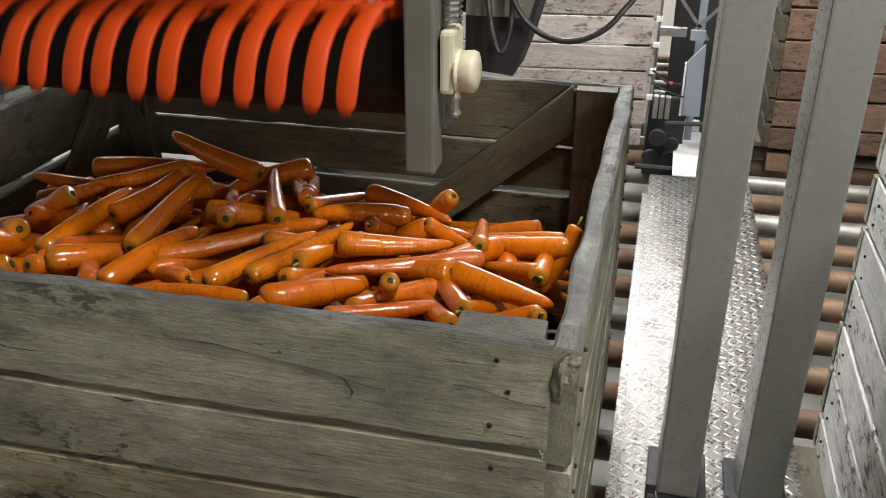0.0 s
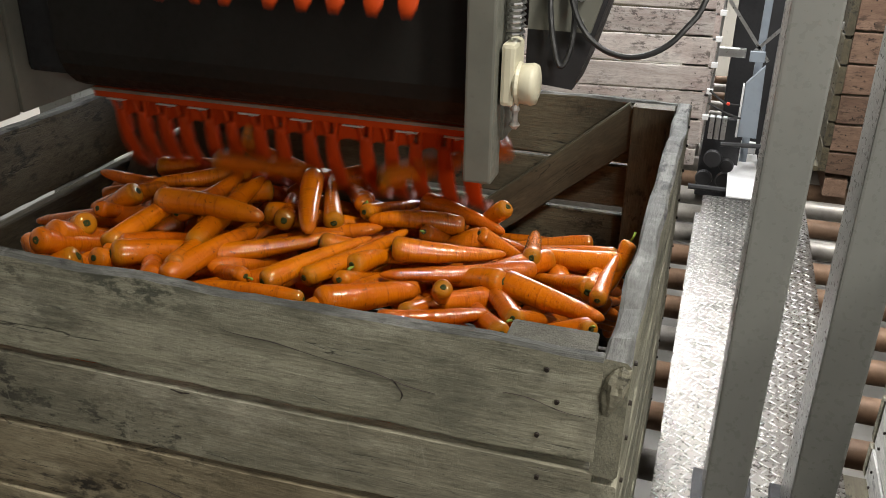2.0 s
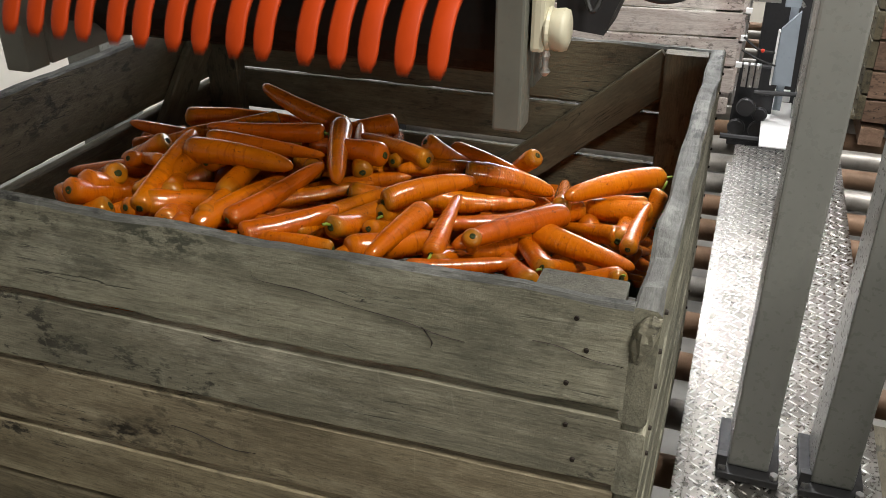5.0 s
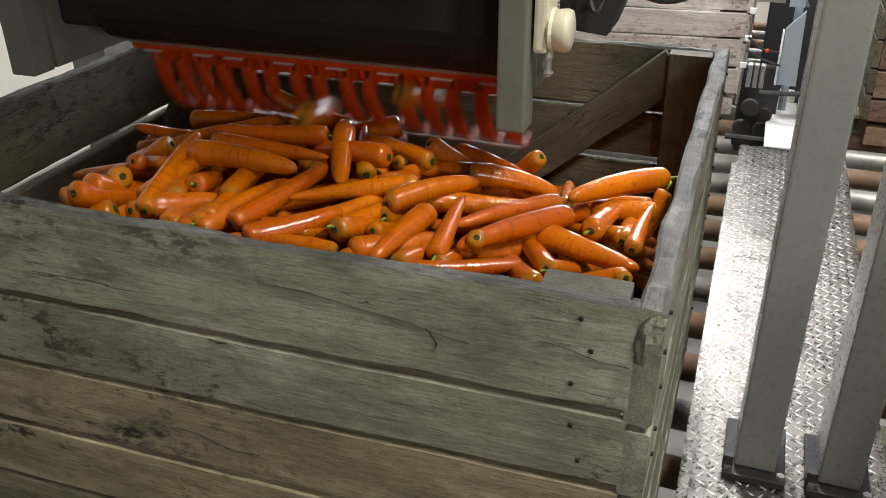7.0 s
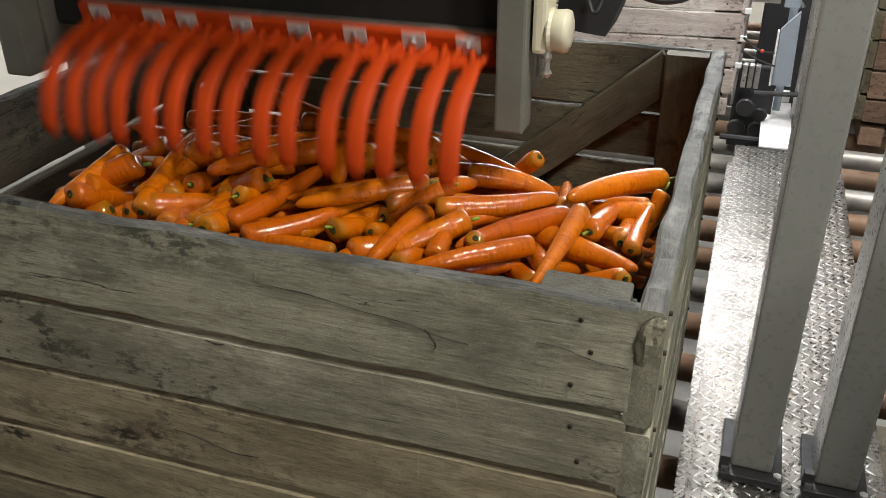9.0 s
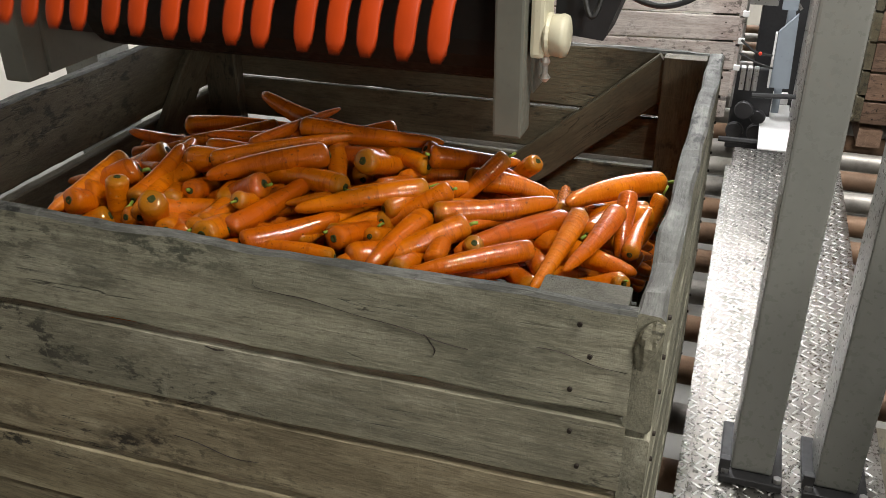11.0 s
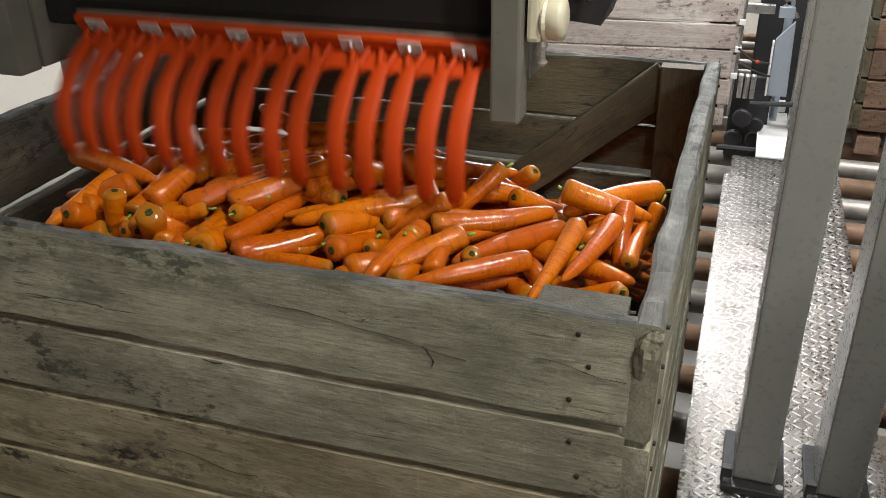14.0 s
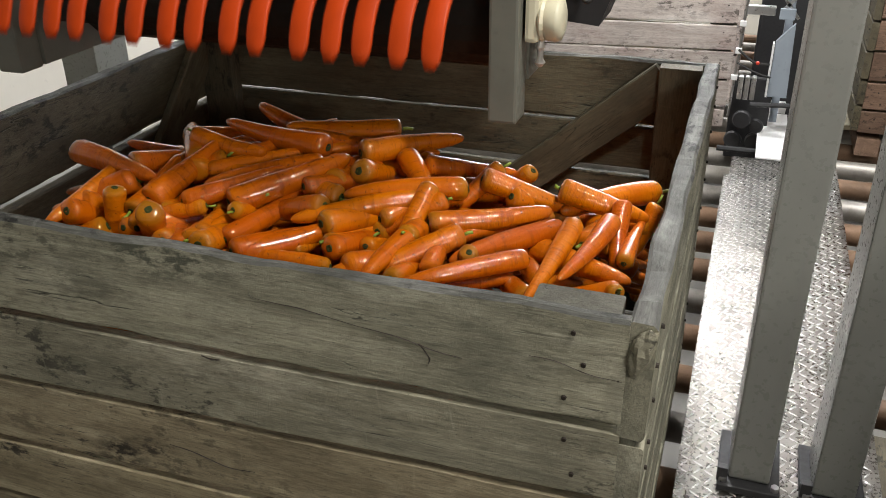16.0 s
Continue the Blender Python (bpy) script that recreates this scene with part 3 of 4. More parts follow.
# ---- the two machine posts ----
def machine_post(x):
    p = thing("machine_post", "grey painted square steel post on a black foot", "post", "machine posts")
    part("shaft", box(x, x + 0.076, 0.60, 0.73, 0.668, 3.69, 0.005), POST_GREY, p)
    part("foot_plate", box(x - 0.02, x + 0.096, 0.575, 0.75, 0.6515, 0.667, 0.003), BLACK, p)
    for dx in (-0.010, 0.086):
        bm = bmesh.new()
        bmesh.ops.create_cone(bm, segments=6, radius1=0.008, radius2=0.008, depth=0.01, cap_ends=True)
        part("bolt", bm, STEEL, p, m=pose(x + dx, 0.588, 0.6725))
    bm = box(x - 0.022, x - 0.002, 0.585, 0.60, 0.668, 0.70, 0.002)
    part("bracket", bm, BLACK, p)
    return p


machine_post(0.160)
machine_post(0.312)

# ---- the bin filler head: arms, drum, belt, finger flights ----
DY, DZ, DR = 0.42, 1.542, 0.08
BX0, BX1 = -0.951, -0.258
PITCH, PERIOD, COUNT = 0.36, 0.8437, 6
SPEED = PITCH / PERIOD
RISE = (COUNT * PITCH - 2 * math.pi * DR) / 2
LOOP = COUNT * PITCH
head = thing("bin_filler_head", "grey steel filler head with black belt and orange finger flights", "machine head")


def belt_place(s, off=0.0):
    """A pose on the belt, s metres along its way from the lowest point: its z points outwards, its y along the way."""
    s %= LOOP
    q = math.pi * DR / 2
    if s < q or s > LOOP - q:
        a = (s if s < q else s - LOOP) / DR
        out, pos = Vector((0, -math.sin(a), -math.cos(a))), Vector((0, DY, DZ))
    elif s < q + RISE:
        out, pos = Vector((0, -1, 0)), Vector((0, DY, DZ + s - q))
    elif s < 3 * q + RISE:
        a = math.pi / 2 + (s - q - RISE) / DR
        out, pos = Vector((0, -math.sin(a), -math.cos(a))), Vector((0, DY, DZ + RISE))
    else:
        out, pos = Vector((0, 1, 0)), Vector((0, DY, DZ + RISE - (s - 3 * q - RISE)))
    pos = pos + out * (DR + off)
    along = Vector((1, 0, 0)).cross(out) * -1
    m = Matrix.Identity(4)
    for i in range(3):
        m[i][0], m[i][1], m[i][2], m[i][3] = (1, 0, 0)[i], along[i], out[i], pos[i]
    return m


def belt_mesh():
    bm = bmesh.new()
    n = 90
    rings = []
    for i in range(n):
        s = LOOP * i / n
        m0, m1 = belt_place(s), belt_place(s, -0.006)
        rings.append([bm.verts.new((BX0, *m0.translation[1:])), bm.verts.new((BX1, *m0.translation[1:])),
                      bm.verts.new((BX1, *m1.translation[1:])), bm.verts.new((BX0, *m1.translation[1:]))])
    for i in range(n):
        a, b = rings[i], rings[(i + 1) % n]
        for k in range(4):
            bm.faces.new((a[k], b[k], b[(k + 1) % 4], a[(k + 1) % 4]))
    bmesh.ops.recalc_face_normals(bm, faces=bm.faces)
    return bm


part("belt", belt_mesh(), BELT, head, "black rubber belt")
for z in (DZ, DZ + RISE):
    part("pulley", lathe([(BX0 - 0.04, 0.018), (BX0, 0.018), (BX0, DR - 0.008), (BX1, DR - 0.008), (BX1, 0.018), (BX1 + 0.04, 0.018)], 32), BLACK, head, m=pose(0, DY, z))
ARM_Z0 = 1.415
part("arm", box(-0.250, -0.209, 0.295, 0.345, ARM_Z0, 2.35, 0.004), ARM_GREY, head, "worn grey square steel arm")
part("arm", box(-1.098, -1.050, 0.295, 0.345, ARM_Z0, 2.35, 0.004), ARM_GREY, head, "worn grey square steel arm")
part("side_plate", box(-1.058, -1.044, 0.345, 0.56, ARM_Z0 + 0.004, 2.35, 0.002), ARM_GREY, head)
part("side_plate", box(-0.214, -0.206, 0.347, 0.44, ARM_Z0 + 0.05, 2.35, 0.002), ARM_GREY, head)
part("drum_cover", box(-1.043, -0.955, 0.37, 0.47, ARM_Z0 + 0.07, 2.35, 0.012), BLACK, head)
part("cross_beam", box(-1.05, -0.25, 0.39, 0.45, DZ + RISE + 0.115, DZ + RISE + 0.175, 0.004), ARM_GREY, head)
# unseen panels added behind the belt to keep light off the heap's back
part("feed_hood", box(-1.04, -0.22, 0.70, 0.72, 1.56, 2.55, 0.004), BLACK, head)
part("feed_hood", box(-1.04, -0.22, 0.722, 1.02, 1.56, 1.58, 0.004), BLACK, head)
# bearing, knob, spring and drain on the outer face of the arm
part("bearing_block", box(-0.2055, -0.186, 0.31, 0.37, 1.525, 1.61, 0.006), CREAM, head, "cream bearing housing")
knob = part("knob", lathe([(0.0, 0.022), (0.004, 0.027), (0.020, 0.029), (0.026, 0.027), (0.029, 0.018), (0.030, 0.0015)], 24), CREAM, head, "round cream plastic knob", m=pose(-0.1855, 0.335, 1.553), smooth=True)
part("knob_collar", lathe([(0, 0.028), (0.003, 0.030), (0.007, 0.028)], 20), CREAM, knob, m=pose(-0.002, 0, 0))
part("spring", tube([(0.011 * math.cos(a * 0.9), 0.011 * math.sin(a * 0.9), a * 0.0011) for a in range(0, 150)], 0.002, 6), STEEL, head, m=pose(-0.192, 0.335, 1.615))
part("drain_tap", lathe([(0, 0.004), (0.008, 0.007), (0.014, 0.004), (0.024, 0.004), (0.03, 0.008), (0.036, 0.003)], 10), ZINC, head, m=pose(-0.188, 0.335, 1.524, 0, 90, 0))
# motor box and cables
bm = bmesh.new()
outline = ((-0.195, 1.535), (-0.125, 1.528), (-0.108, 1.575), (-0.085, 1.655), (-0.050, 1.78), (-0.050, 2.2), (-0.195, 2.2))
f0 = [bm.verts.new((x, 0.42, z)) for x, z in outline]
f1 = [bm.verts.new((x, 0.52, z)) for x, z in outline]
bm.faces.new(f0)
bm.faces.new(f1[::-1])
for i in range(7):
    bm.faces.new((f0[i], f1[i], f1[(i + 1) % 7], f0[(i + 1) % 7]))
bmesh.ops.recalc_face_normals(bm, faces=bm.faces)
part("drive_housing", bm, BLACK, head, "dark grey drive housing")
bm = bmesh.new()
outline = ((-0.193, 1.612), (-0.104, 1.612), (-0.056, 1.78), (-0.056, 2.19), (-0.193, 2.19))
f0 = [bm.verts.new((x, 0.412, z)) for x, z in outline]
f1 = [bm.verts.new((x, 0.4195, z)) for x, z in outline]
bm.faces.new(f0)
bm.faces.new(f1[::-1])
for i in range(5):
    bm.faces.new((f0[i], f1[i], f1[(i + 1) % 5], f0[(i + 1) % 5]))
bmesh.ops.recalc_face_normals(bm, faces=bm.faces)
part("housing_cover", bm, ARM_GREY, head, "olive grey bolted cover")
for y, z in ((0.410, 1.625), (0.410, 1.66)):
    bm = bmesh.new()
    bmesh.ops.create_cone(bm, segments=6, radius1=0.006, radius2=0.006, depth=0.006, cap_ends=True)
    part("bolt", bm, STEEL, head, m=pose(-0.120, y, z, 90, 0, 0))
part("cable", tube(smooth_path([(-0.15, 0.415, 1.78), (-0.16, 0.395, 1.66), (-0.14, 0.385, 1.57), (-0.125, 0.395, 1.62), (-0.14, 0.41, 1.78)]), 0.004), CABLE, head)
part("cable", tube(smooth_path([(-0.16, 0.41, 1.80), (-0.12, 0.38, 1.64), (-0.05, 0.36, 1.595), (0.02, 0.37, 1.63), (0.05, 0.40, 1.74), (0.04, 0.45, 2.2)]), 0.004), CABLE, head)


def finger():
    """One curved flat finger of a flight, with its stiffening rib."""
    bm = bmesh.new()
    line = smooth_path([(0, 0.004, 0.036), (0, 0.003, 0.060), (0, -0.004, 0.098), (0, -0.022, 0.140), (0, -0.054, 0.170), (0, -0.099, 0.190)], 4)
    n = len(line)
    rings = []
    for i, p in enumerate(line):
        f = i / (n - 1)
        d = (line[min(i + 1, n - 1)] - line[max(i - 1, 0)]).normalized()
        up = Vector((1, 0, 0)).cross(d)
        w = 0.0085 + 0.0050 * min(1, f * 2.6)
        if f > 0.9:
            w *= math.sqrt(max(0.05, 1 - ((f - 0.9) / 0.1) ** 2 * 0.8))
        h = 0.0035
        rings.append([bm.verts.new(p + Vector((1, 0, 0)) * a * w + up * b * h) for a, b in ((-1, -0.5), (-0.8, -1), (0.8, -1), (1, -0.5), (1, 0.5), (0.8, 1), (-0.8, 1), (-1, 0.5))])
    for a, b in zip(rings, rings[1:]):
        for k in range(8):
            bm.faces.new((a[k], a[(k + 1) % 8], b[(k + 1) % 8], b[k]))
    bm.faces.new(rings[0][::-1])
    bm.faces.new(rings[-1])
    # two slim legs that carry the finger on the flight's base
    for side in (-1, 1):
        rings = []
        for f in (0.0, 0.35, 0.7, 1.0):
            x = side * (0.0125 - 0.0070 * f)
            y, z, w = 0.004 - 0.003 * f, 0.006 + 0.040 * f, 0.0042 - 0.0008 * f
            rings.append([bm.verts.new((x + a * w, y + b * 0.0034, z)) for a, b in ((-1, -1), (1, -1), (1, 1), (-1, 1))])
        for a, b in zip(rings, rings[1:]):
            for k in range(4):
                bm.faces.new((a[k], a[(k + 1) % 4], b[(k + 1) % 4], b[k]))
    # gusset rib between base and finger
    vs = [(-0.002, -0.018, 0.006), (-0.002, 0.001, 0.006), (-0.002, -0.020, 0.088), (0.002, -0.018, 0.006), (0.002, 0.001, 0.006), (0.002, -0.020, 0.088)]
    v = [bm.verts.new(p) for p in vs]
    for f in ((0, 1, 2), (5, 4, 3), (0, 2, 5, 3), (1, 4, 5, 2), (0, 3, 4, 1)):
        bm.faces.new([v[k] for k in f])
    bmesh.ops.recalc_face_normals(bm, faces=bm.faces)
    return mesh_of(bm, "finger", ORANGE, True)


def web(width):
    """The recessed sheet that joins two fingers near the base; an arch is cut into its lower edge."""
    bm = bmesh.new()
    n = 8
    low, high = [], []
    for i in range(n + 1):
        u = -1 + 2 * i / n
        reach = 0.064 - 0.020 * math.sqrt(max(0.0, 1 - u * u))
        for z, row in ((0.008, low), (reach, high)):
            bend = -0.006 * (z / 0.064) ** 2
            row.append([bm.verts.new((u * width / 2, y + bend, z)) for y in (-0.0035, 0.0005)])
    for i in range(n):
        for k, flip in ((0, False), (1, True)):
            q = [low[i][k], low[i + 1][k], high[i + 1][k], high[i][k]]
            bm.faces.new(q[::-1] if flip else q)
        bm.faces.new((high[i][0], high[i + 1][0], high[i + 1][1], high[i][1]))
    bmesh.ops.recalc_face_normals(bm, faces=bm.faces)
    return bm


FINGER = finger()
WASHER = mesh_of(box(-0.018, 0.018, -0.012, 0.012, 0.0, 0.003, 0.001), "washer", ZINC)
bm = bmesh.new()
bmesh.ops.create_cone(bm, segments=8, radius1=0.006, radius2=0.0045, depth=0.006, cap_ends=True)
FLIGHT_BOLT = mesh_of(bm, "flight_bolt", STEEL)
# fingers stand mostly in pairs
SPACING = (1.01, 0.98, 0.94, 1.23, 0.98, 1.20, 0.97, 1.22, 0.96, 1.43, 1.03, 0.98, 1.14, 1.01)
FINGERS = len(SPACING) + 1
GAPS = ((0.045, 0.145, 0.205, 0.300, 0.395, 0.485, 0.575, 0.655), (0.045, 0.130, 0.215, 0.305, 0.400, 0.490, 0.540, 0.645))
FLIGHTS = []
WEBS = {}
for k in range(COUNT):
    f = part("finger_flight", box(BX0 + 0.004, BX1 - 0.002, -0.020, 0.022, -0.009, 0.0085, 0.0015), ORANGE, head, "orange plastic flight with curved fingers")
    part("clamp_strip", box(BX0 + 0.004, BX1 - 0.002, 0.0225, 0.0255, -0.009, -0.004), STRIP, f)
    for i in range(FINGERS):
        part("finger", FINGER, None, f, m=pose(BX0 + 0.036 + sum(SPACING[:i]) * (BX1 - BX0 - 0.055) / sum(SPACING), 0, 0))
    for i, q in enumerate(SPACING):
        wide = q * (BX1 - BX0 - 0.055) / sum(SPACING)
        if i not in WEBS:
            WEBS[i] = mesh_of(web(wide - 0.006), "web", ORANGE)
        part("web", WEBS[i], None, f, m=pose(BX0 + 0.036 + (sum(SPACING[:i]) + q / 2) * (BX1 - BX0 - 0.055) / sum(SPACING), 0, 0))
    for g in GAPS[k % 2]:
        w = part("washer", WASHER, None, f, m=pose(BX0 + g, 0.011, 0.009))
        part("flight_bolt", FLIGHT_BOLT, None, w, m=pose(0, 0, 0.006))
    FLIGHTS.append(f)

# ---- far machinery between the tracks ----
frame_ob = thing("conveyor_drive", "blue-grey and steel conveyor drive with chains behind the walkway", "machine")
part("upright", box(0.205, 0.235, 2.88, 2.91, 0.0, 2.6, 0.003), BLUE_GREY, frame_ob)
part("upright", box(0.275, 0.300, 2.80, 2.83, 0.0, 2.6, 0.003), STEEL, frame_ob)
part("bracing", box(-0.006, 0.006, -0.004, 0.004, -0.16, 0.16), STEEL, frame_ob, m=pose(0.15, 2.79, 1.215, 0, -38, 0))
part("bracing", box(-0.006, 0.006, -0.004, 0.004, -0.10, 0.10), STEEL, frame_ob, m=pose(0.252, 2.79, 1.19, 0, 42, 0))
bm = bmesh.new()
outline = ((0.178, 0.80), (0.250, 0.80), (0.240, 1.085), (0.180, 1.015))
f0 = [bm.verts.new((x, 2.72, z)) for x, z in outline]
f1 = [bm.verts.new((x, 2.75, z)) for x, z in outline]
bm.faces.new(f0)
bm.faces.new(f1[::-1])
for i in range(4):
    bm.faces.new((f0[i], f1[i], f1[(i + 1) % 4], f0[(i + 1) % 4]))
bmesh.ops.recalc_face_normals(bm, faces=bm.faces)
part("guide_plate", bm, BLUE_GREY, frame_ob)
part("guide_edge", box(0.170, 0.177, 2.71, 2.75, 0.80, 1.01, 0.001), WHITE, frame_ob)
part("gusset", box(0.178, 0.235, 2.76, 2.78, 1.09, 1.13, 0.002), BLUE_GREY, frame_ob)
part("cross_bar", box(0.055, 0.165, 2.84, 2.87, 1.085, 1.12, 0.003), STEEL, frame_ob)
part("cross_bar", box(0.30, 0.50, 2.84, 2.87, 1.22, 1.25, 0.003), STEEL, frame_ob)
for x in (0.066, 0.090, 0.114):
    part("clevis", box(x, x + 0.018, 2.70, 2.74, 0.785, 0.875, 0.003), STEEL, frame_ob)
for i, (x, z, r) in enumerate(((0.10, 0.70, 0.038), (0.155, 0.67, 0.03), (0.075, 0.60, 0.035), (0.16, 0.59, 0.04))):
    part("sprocket", lathe([(-0.012, 0.01), (-0.012, r * 0.85), (-0.006, r), (0.006, r), (0.012, r * 0.85), (0.012, 0.01)], 18), BLACK, frame_ob, m=pose(x, 2.72 + 0.02 * i, z, 0, 0, 80))
part("chain_case", box(0.045, 0.20, 2.82, 2.86, 0.50, 0.84, 0.006), BLACK, frame_ob)
part("motor_housing", box(0.115, 0.40, 3.30, 3.55, 0.50, 1.75, 0.012), BLACK, frame_ob, "dark grey drive housing")
part("shaft", tube([(0.12, 2.68, 0.775), (0.30, 2.68, 0.785)], 0.010), BLACK, frame_ob)
part("shaft", tube([(0.02, 2.64, 0.60), (0.30, 2.64, 0.60)], 0.012), BLACK, frame_ob)
part("wire", tube(smooth_path([(0.05, 2.70, 0.98), (0.11, 2.69, 0.94), (0.17, 2.70, 0.93)]), 0.005), CABLE, frame_ob)
part("wire", tube(smooth_path([(0.05, 2.70, 0.93), (0.12, 2.69, 0.90), (0.18, 2.70, 0.88)]), 0.004), CABLE, frame_ob)
part("button", lathe([(0, 0.007), (0.006, 0.007), (0.009, 0.004)], 12), ROPE_RED, frame_ob, m=pose(0.125, 2.66, 0.945, 0, 0, -90))
rod = part("clip_rod", tube([(0.044, 2.75, 0.70), (0.066, 2.75, 1.50)], 0.0055), STEEL, frame_ob)
for z in (0.86, 0.965, 1.07, 1.17, 1.27, 1.38):
    part("clip", box(-0.014, 0.010, -0.010, 0.010, -0.010, 0.010, 0.002), WHITE, rod, m=pose(0.046 + (z - 0.75) * 0.027, 2.745, z))
pillar = tagged(part("pillar", box(-2.55, -2.38, 2.0, 2.2, 0.0, 3.7, 0.004), POST_GREY), "grey steel pillar by the cream wall", "pillar", kind="structure")

# ---- carrots ----
def carrot_mesh(seed):
    rng = random.Random(seed)
    L, r = rng.uniform(0.14, 0.215), rng.uniform(0.0170, 0.0212)
    bend = rng.uniform(-0.007, 0.007)
    blunt = rng.choice((0.25, 0.45, 0.6, 0.75, 0.9))
    prof = [(-0.004, 0.34), (0.0, 0.58), (0.012, 0.80), (0.035, 0.95), (0.08, 1.0), (0.2, 1.0), (0.4, 0.96), (0.6, 0.89), (0.76, 0.81), (0.87, 0.71), (0.93, 0.59), (0.97, 0.43), (0.993, 0.22), (1.0, 0.04)]
    bm = bmesh.new()
    seg = 14
    rings = []
    ph = rng.uniform(0, 50)
    for f, k in prof:
        k = k * (1 - (1 - blunt) * f * 0.55)
        off = bend * math.sin(math.pi * f)
        rings.append([])
        for i in range(seg):
            a = 2 * math.pi * i / seg
            rr = r * k * (1 + 0.08 * noise.noise((f * 6 + ph, math.cos(a), math.sin(a))) + 0.05 * noise.noise((f * 22 + ph, 0, 0)))
            rings[-1].append(bm.verts.new((L * (f - 0.5), off + rr * math.cos(a), rr * math.sin(a) + 0.3 * off)))
    for a, b in zip(rings, rings[1:]):
        for i in range(seg):
            bm.faces.new((a[i], a[(i + 1) % seg], b[(i + 1) % seg], b[i]))
    bm.faces.new(rings[0][::-1])
    bm.faces.new(rings[-1])
    bmesh.ops.recalc_face_normals(bm, faces=bm.faces)
    body = mesh_of(bm, "carrot", CARROT, True)
    # the cut crown: a small dark dome with stubs of stalk
    bm = bmesh.new()
    cr = r * 0.31
    rings = []
    for x, k in ((0.004, 1.12), (-0.0012, 0.95), (-0.0020, 0.70), (-0.0010, 0.35)):
        ring = []
        for i in range(10):
            q = cr * k * (1 + 0.25 * noise.noise((i * 1.9, ph, k)))
            ring.append(bm.verts.new((-L / 2 + x + 0.0012 * noise.noise((i * 2.3, k * 5, ph)), q * math.cos(2 * math.pi * i / 10), q * math.sin(2 * math.pi * i / 10))))
        rings.append(ring)
    for a, b in zip(rings, rings[1:]):
        for i in range(10):
            bm.faces.new((a[i], a[(i + 1) % 10], b[(i + 1) % 10], b[i]))
    bm.faces.new(rings[-1])
    bmesh.ops.recalc_face_normals(bm, faces=bm.faces)
    crown = mesh_of(bm, "crown", CROWN, True)
    bm = bmesh.new()
    for _ in range(1):
        a, q = rng.uniform(0, 6.3), rng.uniform(0.2, 0.8) * cr
        tip = Vector((-L / 2 - rng.uniform(0.008, 0.022), q * 1.7 * math.cos(a), q * 1.7 * math.sin(a)))
        root = Vector((-L / 2 - 0.001, q * math.cos(a), q * math.sin(a)))
        t = tube([root, (root + tip) / 2 + Vector((0, 0.001, 0.001)), tip], 0.0026, 6)
        tmp = bpy.data.meshes.new("t")
        t.to_mesh(tmp)
        t.free()
        bm.from_mesh(tmp)
        bpy.data.meshes.remove(tmp)
    stalk = mesh_of(bm, "stalk", STALK, True)
    return body, crown, stalk, L, r


KINDS = [carrot_mesh(100 + k) for k in range(12)]
CELL = 0.01
IX0, IX1, IY0, IY1 = -1.195, -0.006, 0.028, 1.04
GX, GY = int((IX1 - IX0) / CELL) + 1, int((IY1 - IY0) / CELL) + 1
gx, gy = np.meshgrid(IX0 + np.arange(GX) * CELL, IY0 + np.arange(GY) * CELL, indexing="ij")


def mound(rise):
    """The heap's surface: level at the front, ridged under the head, falling away at the back."""
    s = 1.281 + 0.0 * gx
    s += 0.034 * np.exp(-((gx + 0.70) / 0.36) ** 2 - ((gy - 0.42) / 0.20) ** 2)
    s -= 0.030 * np.clip((gx + 0.35) / 0.35, 0, 1) * np.clip((gy - 0.15) / 0.3, 0, 1)
    s -= 0.85 * np.clip(gy - 0.50, 0, 0.26)
    s -= 0.13 * np.clip((-gx - 0.86 - 0.12 * gy) / 0.16, 0, 1)
    s += rise * np.exp(-((gy - 0.38) / 0.30) ** 2) * (0.4 + 0.6 * np.exp(-((gx + 0.55) / 0.45) ** 2))
    return s


SURFACE = mound(0.0)
height = SURFACE - 0.105
rng = random.Random(21)


def rest(x, y, yaw, L, r, sink=0.005):
    """The lowest pose in which a carrot lies at x, y on the heap; None if it would leave the bin."""
    ca, sa = math.cos(yaw), math.sin(yaw)
    u = np.linspace(-0.48, 0.46, 9) * L
    rad = r * np.array([0.75, 1, 1, 1, 0.95, 0.9, 0.85, 0.75, 0.45])
    px, py = x + u * ca, y + u * sa
    if px.min() < IX0 + r or px.max() > IX1 - r or py.min() < IY0 + r or py.max() > IY1 - r:
        return None
    need = np.full(9, -9.0)
    for o in (-0.6, 0.0, 0.6):
        i = np.clip(((px - sa * o * r - IX0) / CELL).round().astype(int), 0, GX - 1)
        j = np.clip(((py + ca * o * r - IY0) / CELL).round().astype(int), 0, GY - 1)
        need = np.maximum(need, height[i, j] + rad * (1.0 if o == 0 else 0.8))
    best = None
    for p in np.radians(np.linspace(-24, 24, 13)):
        z = (need - u * math.sin(p)).max()
        if best is None or z < best[0]:
            best = (z, p)
    return best[0] - sink, best[1], px, py, u, rad


